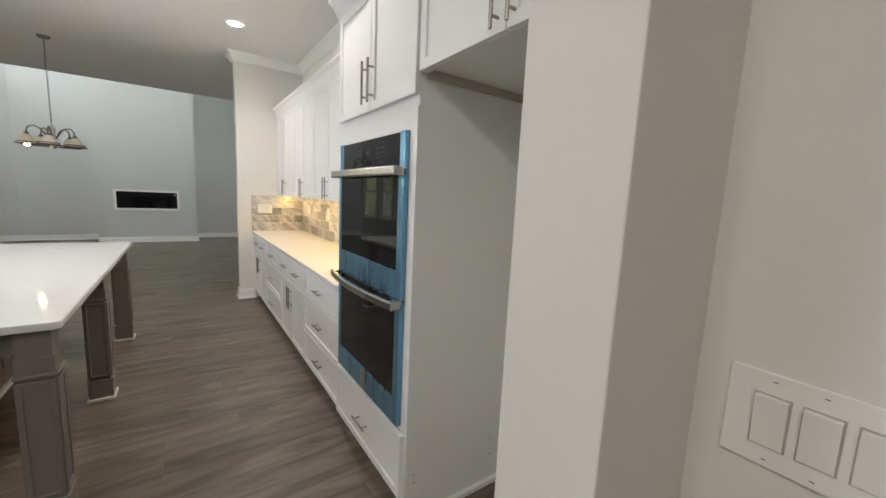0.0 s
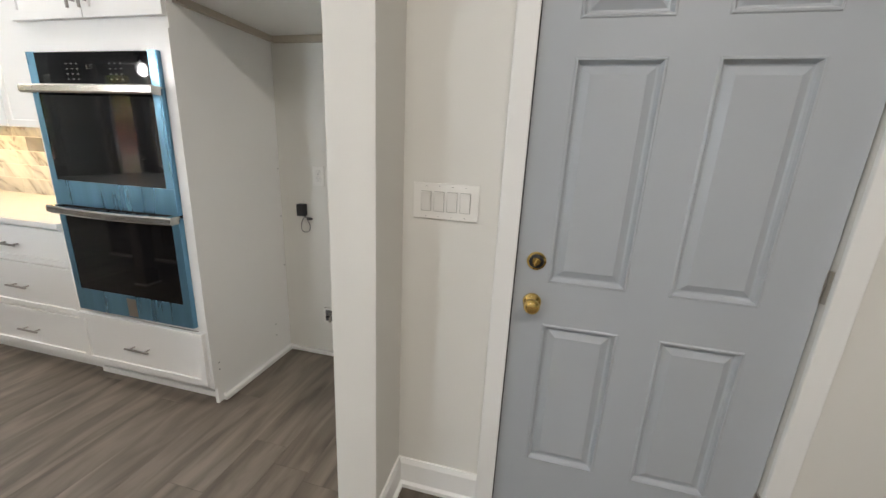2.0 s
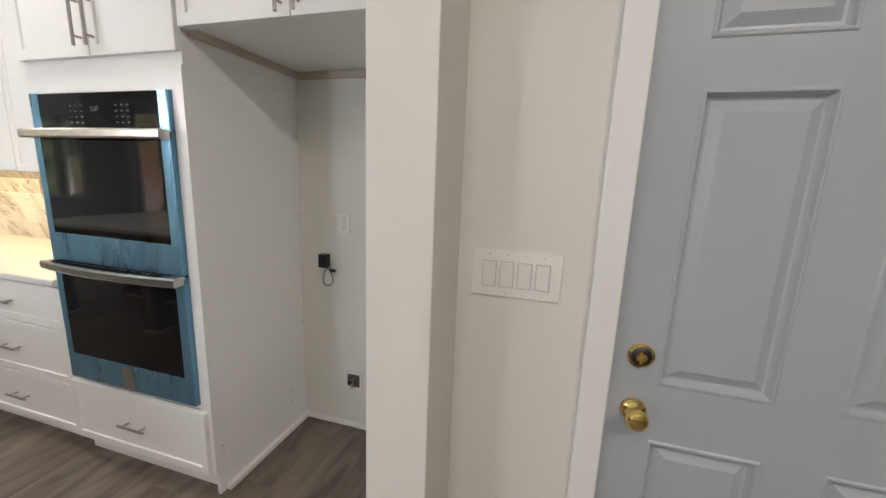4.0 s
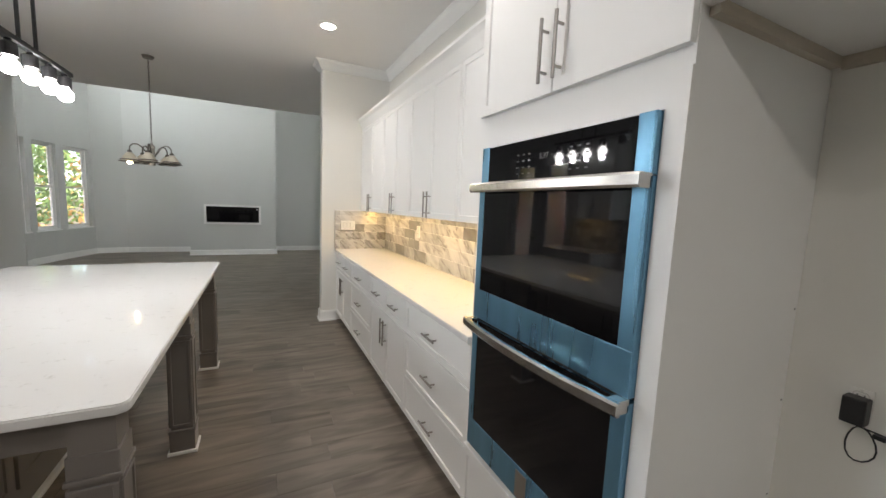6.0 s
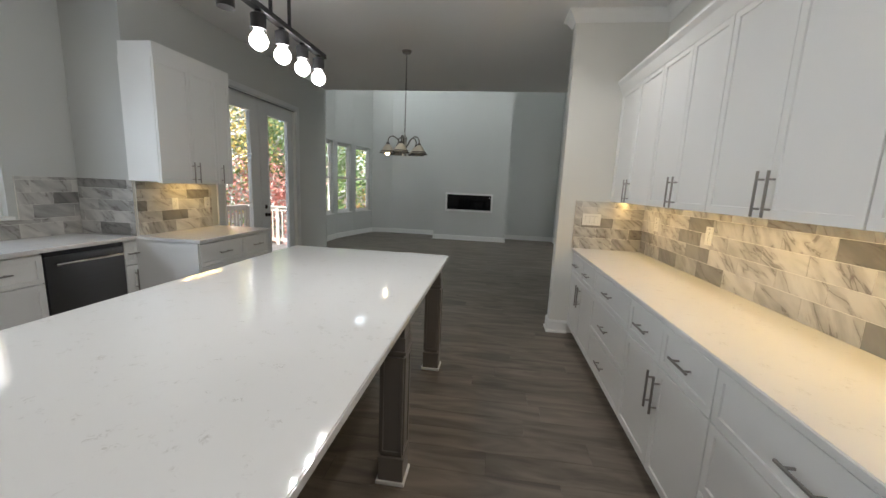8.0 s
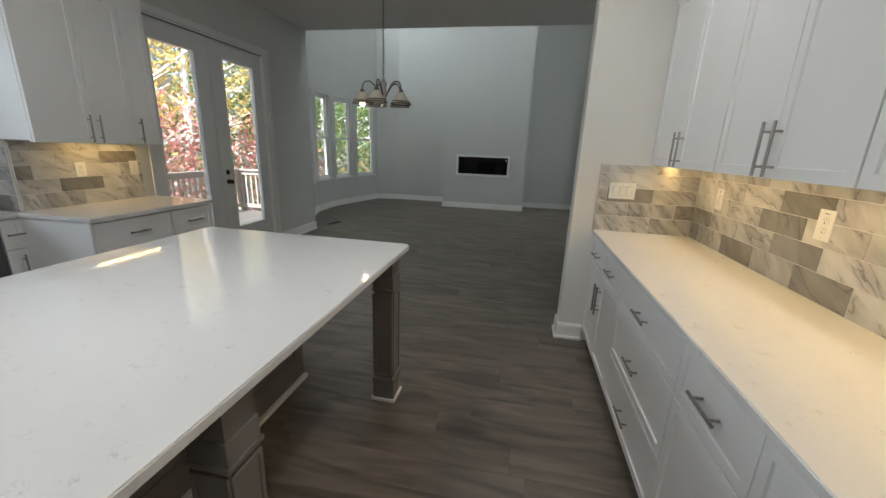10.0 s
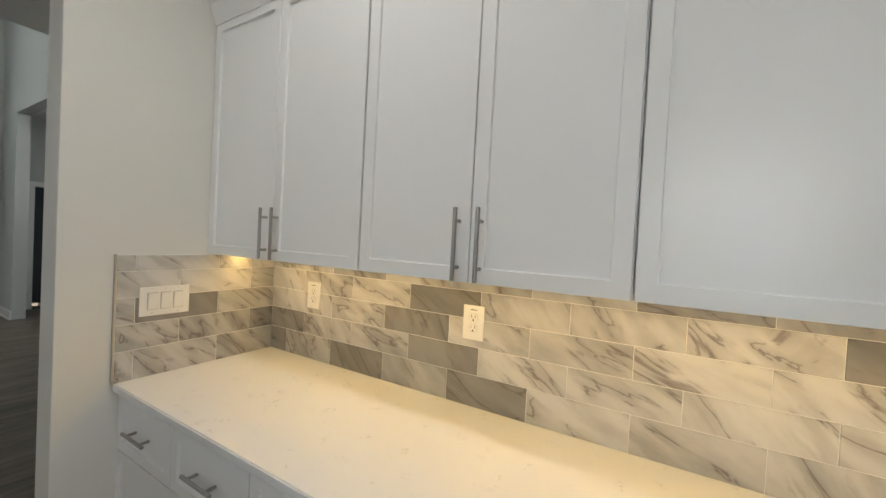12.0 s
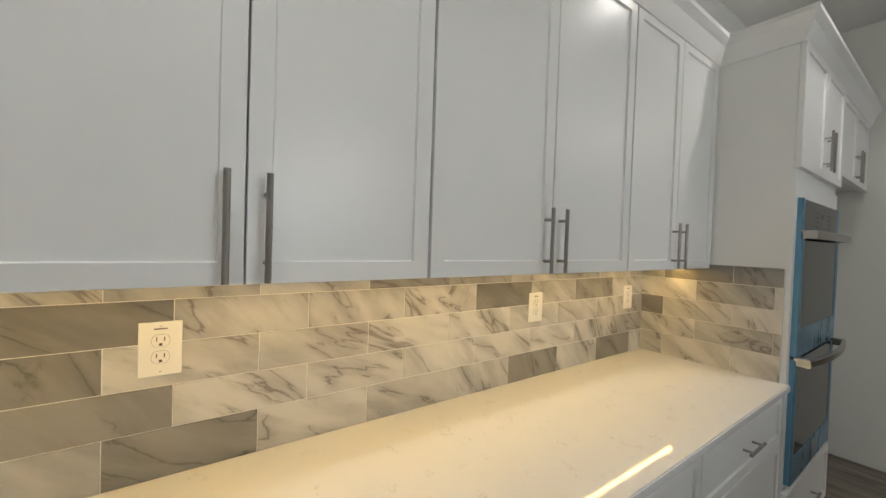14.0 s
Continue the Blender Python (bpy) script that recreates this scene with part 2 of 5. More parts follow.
TILED = marble_tile_material("marble_tile_dark", (0.30, 0.29, 0.27), (0.16, 0.155, 0.145), (0.09, 0.085, 0.08))
QUARTZ = quartz_material("white_quartz", (0.745, 0.745, 0.735), (0.34, 0.32, 0.29), 0.055)
PLANK = plank_material("vinyl_plank", (0.078, 0.063, 0.048), (0.150, 0.124, 0.098), (0.222, 0.188, 0.152))
SUBFLOOR = material("plank_joint", (0.03, 0.026, 0.022), 0.8)
CLEAR = glass_material("window_glass")
BRONZE = material("dark_nickel", (0.22, 0.20, 0.18), 0.3, 1.0, vary=0.05)
# grey that paints the shade in the thin gaps of the wall plates
GAP_SHADE = material("plate_gap_shade", (0.45, 0.44, 0.41), 0.6)
FROST = material("frosted_shade", (0.80, 0.74, 0.62), 0.35, vary=0.03)
BULB = material("lit_bulb", (1, 1, 1), 0.4, emit=(1.0, 0.98, 0.95, 12))
BULBW = material("lit_warm_bulb", (1, 0.9, 0.7), 0.4, emit=(1.0, 0.72, 0.40, 9))
LED = material("warm_led_strip", (1, 0.9, 0.7), 0.4, emit=(1.0, 0.66, 0.28, 6))
CANLED = material("downlight_lens", (1, 1, 1), 0.4, emit=(1.0, 0.93, 0.84, 22))
DW = material("dark_stainless", (0.16, 0.16, 0.165), 0.3, 1.0, vary=0.06, stretch=(1, 1, 8))
DECK = material("weathered_deck", (0.17, 0.165, 0.16), 0.75, vary=0.2, scale=5, stretch=(6, 1, 1), per=0.1)
RAILP = material("deck_rail_paint", (0.40, 0.36, 0.32), 0.6, vary=0.08)
BARK = material("pale_bark", (0.80, 0.78, 0.74), 0.9, vary=0.3, scale=5, bump=0.4, bump_scale=14)
LEAF_Y = leaf_material("yellow_leaf", (0.76, 0.60, 0.22))
LEAF_R = leaf_material("red_leaf", (0.72, 0.36, 0.31))
LEAF_G = leaf_material("green_leaf", (0.20, 0.30, 0.10))
LEAF_O = leaf_material("orange_leaf", (0.66, 0.36, 0.14))
GROUND = material("leaf_litter", (0.14, 0.10, 0.06), 0.9, vary=0.4, scale=3, bump=0.3, bump_scale=20)
ROOF = material("roof_felt", (0.15, 0.15, 0.15), 0.9)


# ---- mesh helpers ----
def part(name, bm, mat, parent=None, label="", smooth=False):
    """One mesh object out of a bmesh, under a thing or part."""
    me = bpy.data.meshes.new(name)
    bmesh.ops.recalc_face_normals(bm, faces=bm.faces)
    if smooth:
        for f in bm.faces:
            f.smooth = True
    bm.to_mesh(me)
    bm.free()
    me.materials.append(mat)
    ob = new(name, me)
    ob.parent = parent
    if label:
        tagged(ob, label)
    return ob


def empty(name, m, label, category, group="", kind=""):
    ob = new(name)
    ob.matrix_world = m
    return tagged(ob, label, category, group, kind)


def box(bm, x0, y0, z0, x1, y1, z1, bevel=0.0):
    r = bmesh.ops.create_cube(bm, size=1.0, matrix=Matrix.Translation(((x0 + x1) / 2, (y0 + y1) / 2, (z0 + z1) / 2)) @ Matrix.Diagonal((abs(x1 - x0), abs(y1 - y0), abs(z1 - z0), 1)))
    if bevel:
        es = {e for v in r["verts"] for e in v.link_edges}
        bmesh.ops.bevel(bm, geom=list(es), offset=bevel, segments=2, affect="EDGES", profile=0.6)
    return bm


def bx(*a, bevel=0.0):
    return box(bmesh.new(), *a, bevel=bevel)


def rod(bm, a, b, r, seg=12, r2=None):
    a, b = Vector(a), Vector(b)
    q = (b - a).to_track_quat("Z", "Y").to_matrix().to_4x4()
    bmesh.ops.create_cone(bm, cap_ends=True, segments=seg, radius1=r, radius2=r if r2 is None else r2, depth=(b - a).length, matrix=Matrix.Translation((a + b) / 2) @ q)
    return bm


def ball(bm, c, r, seg=14, sz=1.0):
    bmesh.ops.create_uvsphere(bm, u_segments=seg, v_segments=seg // 2 + 2, radius=r, matrix=Matrix.Translation(c) @ Matrix.Diagonal((1, 1, sz, 1)))
    return bm


def lathe(bm, profile, seg=24, c=(0, 0, 0)):
    """Turn (radius, height) pairs round the upright axis at c."""
    rings = [[bm.verts.new((c[0] + r * math.cos(2 * math.pi * i / seg), c[1] + r * math.sin(2 * math.pi * i / seg), c[2] + z)) for i in range(seg)] for r, z in profile]
    for a, b in zip(rings, rings[1:]):
        for i in range(seg):
            bm.faces.new((a[i], a[(i + 1) % seg], b[(i + 1) % seg], b[i]))
    return bm


def tube(bm, pts, r, seg=8, closed=False):
    """A bent round bar through pts."""
    pts = [Vector(p) for p in pts]
    rings = []
    n = len(pts)
    for i, p in enumerate(pts):
        d = (pts[(i + 1) % n] - pts[i - 1]) if closed else (pts[min(i + 1, n - 1)] - pts[max(i - 1, 0)])
        q = d.to_track_quat("Z", "Y")
        rings.append([bm.verts.new(p + q @ Vector((r * math.cos(2 * math.pi * k / seg), r * math.sin(2 * math.pi * k / seg), 0))) for k in range(seg)])
    pairs = list(zip(rings, rings[1:])) + ([(rings[-1], rings[0])] if closed else [])
    for a, b in pairs:
        for k in range(seg):
            bm.faces.new((a[k], a[(k + 1) % seg], b[(k + 1) % seg], b[k]))
    if not closed:
        bm.faces.new(rings[0]); bm.faces.new(rings[-1])
    return bm


def prism(bm, poly, z0, z1):
    """An upright prism on a plan polygon."""
    lo = [bm.verts.new((x, y, z0)) for x, y in poly]
    hi = [bm.verts.new((x, y, z1)) for x, y in poly]
    n = len(poly)
    bm.faces.new(lo[::-1]); bm.faces.new(hi)
    for i in range(n):
        bm.faces.new((lo[i], lo[(i + 1) % n], hi[(i + 1) % n], hi[i]))
    return bm


def sweep(bm, line, profile, z):
    """A moulding: profile of (out, up) pairs carried along a plan line; out is to the left of the way, corners mitred."""
    pts = [Vector(p) for p in line]
    rows = []
    for i, p in enumerate(pts):
        d0 = (p - pts[i - 1]).normalized() if i else None
        d1 = (pts[i + 1] - p).normalized() if i < len(pts) - 1 else None
        d0, d1 = d0 or d1, d1 or d0
        n0, n1 = Vector((-d0.y, d0.x)), Vector((-d1.y, d1.x))
        mvec = (n0 + n1) / max(0.2, 1 + n0.dot(n1))
        rows.append([bm.verts.new((p.x + mvec.x * o, p.y + mvec.y * o, z + u)) for o, u in profile])
    k = len(profile)
    for a, b in zip(rows, rows[1:]):
        for j in range(k):
            bm.faces.new((a[j], a[(j + 1) % k], b[(j + 1) % k], b[j]))
    bm.faces.new(rows[0]); bm.faces.new(rows[-1])
    return bm


def shaker(w, h, x=0.0, z=0.0, t=0.02, rail=0.057, depth=0.008):
    """A shaker front, facing -y, its back at y = t, with a recessed middle."""
    bm = bmesh.new()
    box(bm, x, 0, z, x + w, t, z + h)
    bm.normal_update()
    f = min(bm.faces, key=lambda q: q.normal.y)
    bmesh.ops.inset_region(bm, faces=[f], thickness=0.0015, depth=0.0015)
    bmesh.ops.inset_region(bm, faces=[f], thickness=rail, depth=0)
    bmesh.ops.inset_region(bm, faces=[f], thickness=0.003, depth=-depth)
    return bm


def pull(x, z, length, upright=True, y=0.0, out=0.032, r=0.006):
    """A bar pull on two posts in front of y."""
    bm = bmesh.new()
    a = (0, 0, 1) if upright else (1, 0, 0)
    c, d = Vector((x, y - out, z)), Vector(a)
    rod(bm, c - d * length / 2, c + d * length / 2, r)
    for s in (-1, 1):
        p = c + d * (length * 0.32 * s)
        rod(bm, p, (p.x, y + 0.001, p.z), r * 0.8, 10)
    return bm

# ---- plan ----
CEIL_Z, TALL_Z = 3.20, 5.5
COUNTER, DECK_Z = 0.935, -0.14
WALL_X, WING_Y, WING_X = 1.45, 5.685, 0.612       # backsplash wall, wing wall face, wing wall end
FRONT_X = 0.80                                   # fronts of the base units
DOORWALL_X, LEFT_X, SINK_X = 0.622, -3.33, -3.92
PIER_X, PIER_Y0, PIER_Y1 = 0.385, 0.227, 0.384
UPPER_Z0, UPPER_Z1 = 1.430, 2.465
BASES = [2.24, 3.11, 4.01, 4.84, 5.695]
UPPERS = [2.237, 3.036, 3.957, 4.767, 5.684]


def structure(name, bm, mat, label, category="wall"):
    return tagged(part(name, bm, mat), label, category, kind="structure")


def structure_like(ob, label, category):
    return tagged(ob, label, category, kind="structure")


def wall_run(name, mat, label, along, at0, at1, s0, s1, z0, z1, openings=()):
    """A straight wall of real thickness along x or y, with openings (s0, s1, z0, z1) cut through."""
    bm = bmesh.new()
    def put(a, b, c, d):
        if b - a > 1e-4 and d - c > 1e-4:
            box(bm, *((at0, a, c, at1, b, d) if along == "y" else (a, at0, c, b, at1, d)))
    s = s0
    for o0, o1, oz0, oz1 in sorted(openings):
        put(s, o0, z0, z1)
        put(o0, o1, z0, oz0)
        put(o0, o1, oz1, z1)
        s = o1
    put(s, s1, z0, z1)
    return structure(name, bm, mat, label)


structure("ground", bx(-400, -400, -3.2, 400, 400, -3.0), GROUND, "brown leaf-covered ground falling away below the deck", "ground")
floor = structure("floor", bx(-4.6, -6.2, -0.12, 2.4, 13.6, -0.006), SUBFLOOR, "grey-brown vinyl plank floor with long grain", "floor")
structure("ceiling_kitchen", bx(-4.1, -6.2, CEIL_Z, 1.95, 8.74, CEIL_Z + 0.25), CEIL, "flat off-white painted kitchen ceiling", "ceiling")
structure("ceiling_family_room", bx(-4.6, 8.5, TALL_Z, 2.4, 13.7, TALL_Z + 0.2), CEIL, "high off-white painted ceiling of the tall room", "ceiling")
structure("wall_header", bx(-3.6, 8.60, CEIL_Z + 0.25, 1.95, 8.74, TALL_Z), WALL_GREY, "pale grey wall above the kitchen ceiling edge")
structure("roof", bx(-4.8, -6.3, TALL_Z + 0.2, 2.6, 13.9, TALL_Z + 0.3), ROOF, "dark felt roof over the house", "roof")
structure("attic_wall", bx(-4.1, -6.2, CEIL_Z + 0.25, -4.0, 8.7, TALL_Z + 0.2), WALL_GREY, "plain outer wall above the kitchen")
wall_run("wall_east", WALL, "white painted wall behind the counter run", "y", WALL_X, WALL_X + 0.15, PIER_Y1, WING_Y, 0, CEIL_Z)
structure("wall_wing", bx(WING_X, WING_Y, 0, WALL_X + 0.33, WING_Y + 0.15, CEIL_Z, bevel=0.004), WALL, "white wing wall ending the counter run")
structure("wall_pier", bx(PIER_X, PIER_Y0, 0, WALL_X + 0.15, PIER_Y1, CEIL_Z, bevel=0.003), WALL, "white wall pier beside the refrigerator recess")
wall_run("wall_door", WALL, "off-white wall with a light switch and grey door", "y", DOORWALL_X, DOORWALL_X + 0.15, -6.05, PIER_Y0, 0, CEIL_Z, [(-1.08, -0.182, 0, 2.06)])
structure("wall_closet", bx(DOORWALL_X + 0.15, -1.3, 0, DOORWALL_X + 0.2, 0.1, 2.3), WALL, "plain wall behind the grey door")
# unseen; placed far back so the oven glass reflects a dim end
wall_run("wall_south", WALL, "unseen plain white wall closing the room behind the start of the walk", "x", -6.2, -6.05, -4.1, 0.8, 0, CEIL_Z)
wall_run("wall_west_sink", WALL_GREY, "pale grey wall with a window over the sink run", "y", SINK_X - 0.15, SINK_X, -6.05, 4.99, 0, CEIL_Z, [(2.62, 3.34, 1.12, 2.25), (3.46, 4.20, 1.12, 2.25)])
structure("wall_return", bx(SINK_X, 4.74, 0, LEFT_X, 4.99, CEIL_Z), WALL_GREY, "pale grey wall return beside the sink run")
wall_run("wall_west_doors", WALL_GREY, "pale grey wall with glazed double doors", "y", LEFT_X - 0.15, LEFT_X, 4.99, 8.74, 0, CEIL_Z, [(5.795, 7.635, 0, 2.60)])
wall_run("wall_east_family", WALL_GREY, "pale grey wall with a tall opening to a hall", "y", 1.77, 1.92, 5.70, 13.25, 0, TALL_Z, [(8.75, 9.75, 4.45, 5.35), (9.9, 12.40, 0, 3.155)])
structure("wall_hall", bx(3.1, 9.5, 0, 3.2, 14.0, 3.4), WALL_GREY, "pale grey hall wall beyond the opening")
structure("hall_ceiling", bx(1.92, 9.5, 3.3, 3.2, 14.0, 3.4), CEIL, "plain hall ceiling", "ceiling")
structure("hall_floor", bx(2.4, 9.5, -0.12, 3.2, 14.0, 0.0), PLANK, "grey-brown hall floor", "floor")
structure("hall_wall_south", bx(1.92, 9.4, 0, 3.2, 9.5, 3.4), WALL_GREY, "plain hall end wall")
wall_run("hall_wall_north", WALL_GREY, "pale grey hall end wall with a dark doorway", "x", 13.25, 13.40, 1.92, 3.2, 0, 3.4, [(2.16, 2.92, 0, 2.12)])
bm = bmesh.new()
for q in ((2.08, 0, 2.158, 2.20), (2.922, 0, 3.0, 2.20), (2.158, 2.122, 2.922, 2.20)):
    box(bm, q[0], 13.232, q[1], q[2], 13.249, q[3], bevel=0.003)
structure("trim", bm, TRIM, "white casing round the dark hall doorway", "door casing")
# the dark behind the doorway is put into this wall's near-black colour
structure("doorway_darkness", bx(2.0, 13.9, 0, 3.1, 14.0, 2.6), SLOT, "near-black wall painted as the darkness of the unlit room beyond the hall")
wall_run("wall_north", WALL_GREY, "tall pale grey-green end wall", "x", 13.17, 13.32, -3.3, 1.95, 0, TALL_Z)
FPX0, FPX1, FPZ0, FPZ1 = -1.415, -0.075, 0.822, 1.34
wall_run("chimney_breast", WALL_GREY, "pale grey chimney breast with an electric fire recess", "x", 12.36, 13.17, -1.73, 0.31, 0, TALL_Z, [(FPX0, FPX1, FPZ0, FPZ1)])

# bowed window wall: straight lengths that each hold one window
BOW = [(-3.33, 8.74), (-3.86, 9.45), (-4.19, 10.35), (-4.21, 11.20), (-4.05, 12.07), (-3.80, 13.02), (-3.22, 13.17)]
SILL, HEAD = 0.69, 2.53
SILL2, HEAD2 = 4.45, 5.35
bow_windows = []
for i, (a, b) in enumerate(zip(BOW, BOW[1:])):
    a, b = Vector(a), Vector(b)
    L, ang = (b - a).length, math.degrees(math.atan2(b.y - a.y, b.x - a.x))
    bm = bmesh.new()
    has = 1 <= i <= 4
    w = L - 0.23
    if has:
        s0, s1 = L / 2 - w / 2, L / 2 + w / 2
        for q in ((-0.02, s0, 0, TALL_Z), (s1, L + 0.02, 0, TALL_Z), (s0, s1, 0, SILL), (s0, s1, HEAD, SILL2), (s0, s1, HEAD2, TALL_Z)):
            box(bm, q[0], 0, q[2], q[1], 0.15, q[3])
        bow_windows.append((a, ang, s0, s1))
    else:
        box(bm, -0.02, 0, 0, L + 0.02, 0.15, TALL_Z)
    ob = structure("wall_bow", bm, WALL_GREY, "pale grey length of the bowed window wall")
    ob.matrix_world = pose(a.x, a.y, 0, 0, 0, ang)

# ---- trim ----
BASE = [(0, 0), (0.028, 0), (0.028, 0.018), (0.016, 0.026), (0.016, 0.115), (0.008, 0.135), (0, 0.135)]
CROWN = [(0, 0), (0, -0.10), (0.012, -0.10), (0.03, -0.075), (0.06, -0.03), (0.085, -0.012), (0.085, 0)]


def baseboard(line, label="white painted baseboard with a quarter-round shoe"):
    structure("baseboard", sweep(bmesh.new(), line, BASE, 0.0), TRIM, label, "baseboard")


def crown(line, z, label="white painted ceiling crown moulding"):
    structure("trim", sweep(bmesh.new(), line, CROWN, z), TRIM, label, "moulding")


baseboard([(0.80, WING_Y), (WING_X, WING_Y), (WING_X, WING_Y + 0.15), (WALL_X + 0.30, WING_Y + 0.15)])
baseboard([(PIER_X + 0.004, PIER_Y0), (DOORWALL_X, PIER_Y0), (DOORWALL_X, -0.115)][::-1])
baseboard([(DOORWALL_X, -6.05), (DOORWALL_X, -1.15)])
baseboard([(LEFT_X, 8.73), (LEFT_X, 7.72)])
baseboard([(-1.73, 13.17), (-3.2, 13.17)] + BOW[-2:0:-1] + [(-3.33, 8.74), (-3.33, 8.71)])
baseboard([(1.77, 13.17), (0.31, 13.17), (0.31, 12.36), (-1.73, 12.36), (-1.73, 13.17)])
baseboard([(1.77, 12.40), (1.77, 13.17)])
baseboard([(1.77, 5.84), (1.77, 9.9)])
crown([(WALL_X, PIER_Y1), (WALL_X, WING_Y), (WING_X, WING_Y), (WING_X, WING_Y + 0.15), (1.45, WING_Y + 0.15)], CEIL_Z)
structure("trim", bx(1.425, PIER_Y1, 0.002, 1.45, 1.325, 0.03, bevel=0.004), TRIM, "white quarter-round at the back of the recess", "moulding")
structure("trim", bx(0.84, 1.325, 0.002, 1.45, 1.35, 0.03, bevel=0.004), TRIM, "white quarter-round along the recess side panel", "moulding")


# ---- cabinets ----
def base_cabinet(m, w, kind, label, depth=0.64, handles=0.15, top=COUNTER - 0.03):
    """kind: 'drawers' (three) or 'doors' (two drawers over two doors), 'split' (two drawer columns), 'door' (one door)."""
    cab = empty("base_cabinet", m, label, "cabinet", "base cabinets")
    part("body", bx(0.001, 0.022, 0.10, w - 0.001, depth, top), CAB, cab)
    part("toe_kick", bx(0.001, 0.075, 0.0, w - 0.001, 0.09, 0.10), CAB, cab)
    g = 0.0035
    z2, z1, z0 = top - 0.018, 0.675, 0.105
    def drawer(x0, x1, za, zb, hl=0.16):
        d = part("drawer_front", shaker(x1 - x0, zb - za, x0, za, rail=0.05), CAB, cab)
        part("handle", pull((x0 + x1) / 2, (za + zb) / 2, hl, False), PULL, d, "brushed metal bar pull")
    def door(x0, x1, za, zb, hx):
        d = part("door", shaker(x1 - x0, zb - za, x0, za), CAB, cab)
        part("handle", pull(hx, zb - 0.14, 0.20), PULL, d, "brushed metal bar pull")
    if kind == "drawers":
        for za, zb in ((z1, z2), (0.38, z1 - 2 * g), (z0, 0.38 - 2 * g)):
            drawer(g, w - g, za, zb)
    elif kind == "split":
        for x0, x1 in ((g, w * 0.58), (w * 0.58 + 2 * g, w - g)):
            drawer(x0, x1, z1, z2)
            drawer(x0, x1, 0.38, z1 - 2 * g)
            drawer(x0, x1, z0, 0.38 - 2 * g)
    elif kind == "door":
        drawer(g, w - g, z1, z2, 0.10)
        door(g, w - g, z0, z1 - 2 * g, w - 0.05)
    else:
        h = w / 2
        for x0, x1, hx in ((g, h - g / 2, h - 0.035), (h + g / 2, w - g, h + 0.035)):
            drawer(x0, x1, z1, z2)
            door(x0, x1, z0, z1 - 2 * g, hx)
    return cab


def wall_cabinet(m, w, h, doors, label, depth=0.335, handle_up=0.105, edges=None, name="wall_cabinet", group="wall cabinets"):
    """An upper cabinet; its base is the foot of the doors."""
    cab = empty(name, m, label, "cabinet", group)
    part("body", box(bx(0.0008, 0.022, 0.012, w - 0.0008, depth, h), 0.0008, 0.0222, 0.0005, w - 0.0008, 0.04, 0.0118), CAB, cab)
    g = 0.002
    edges = edges or [w * i / doors for i in range(doors + 1)]
    for i in range(doors):
        x0, x1 = edges[i] + (g if i else 0.004), edges[i + 1] - (g if i < doors - 1 else 0.004)
        d = part("door", shaker(x1 - x0, h - 0.006, x0, 0.0), CAB, cab)
        hx = x1 - 0.032 if i == 0 else x0 + 0.032
        part("handle", pull(hx, handle_up, 0.20), PULL, d, "brushed metal bar pull")
    return cab


for i, kind in enumerate(("drawers", "doors", "drawers", "doors")):
    y0, y1 = BASES[i], BASES[i + 1]
    base_cabinet(pose(FRONT_X, y1, 0, 0, 0, -90), y1 - y0, kind,
                 "white shaker base cabinet with three wide drawers" if kind == "drawers" else "white shaker base cabinet with two drawers over two doors")
    y0, y1 = UPPERS[i], UPPERS[i + 1]
    wall_cabinet(pose(1.105, y1, UPPER_Z0, 0, 0, -90), y1 - y0, UPPER_Z1 - UPPER_Z0, 2, "white shaker wall cabinet with two tall doors over the backsplash")


def slab(poly_box, name, label, corner=0.004, radius=0.0):
    x0, y0, x1, y1 = poly_box
    bm = bmesh.new()
    box(bm, x0, y0, COUNTER - 0.032, x1, y1, COUNTER)
    if radius:
        up = [e for e in bm.edges if abs(e.verts[0].co.z - e.verts[1].co.z) > 0.01]
        bmesh.ops.bevel(bm, geom=up, offset=radius, segments=8, affect="EDGES", profile=0.5)
    bm.normal_update()
    rim = [e for e in bm.edges if len(e.link_faces) == 2 and {round(abs(f.normal.z)) for f in e.link_faces} == {0, 1}]
    bmesh.ops.bevel(bm, geom=rim, offset=corner, segments=2, affect="EDGES")
    return tagged(part(name, bm, QUARTZ), label, "countertop")


slab((0.775, 2.237, 1.438, WING_Y - 0.012), "countertop", "white quartz countertop with faint grey flecks on the base cabinets")

# crown moulding on top of the uppers and the oven and refrigerator cabinets
CABCROWN = [(0, 0), (0, -0.02), (0.006, -0.02), (0.014, 0.0), (0.034, 0.055), (0.056, 0.085), (0.056, 0.105), (0, 0.105)]
structure_like(part("trim", sweep(bmesh.new(), [(0.79, PIER_Y1 + 0.002), (0.79, 2.237), (1.105, 2.237), (1.105, WING_Y - 0.004)], CABCROWN, UPPER_Z1 + 0.006), CAB), "white crown moulding along the tops of the cabinets", "moulding")
structure_like(part("trim", bx(0.80, PIER_Y1 + 0.002, UPPER_Z1 + 0.002, 1.448, 2.235, UPPER_Z1 + 0.012), CAB), "white board closing the tops of the tall cabinets", "board")

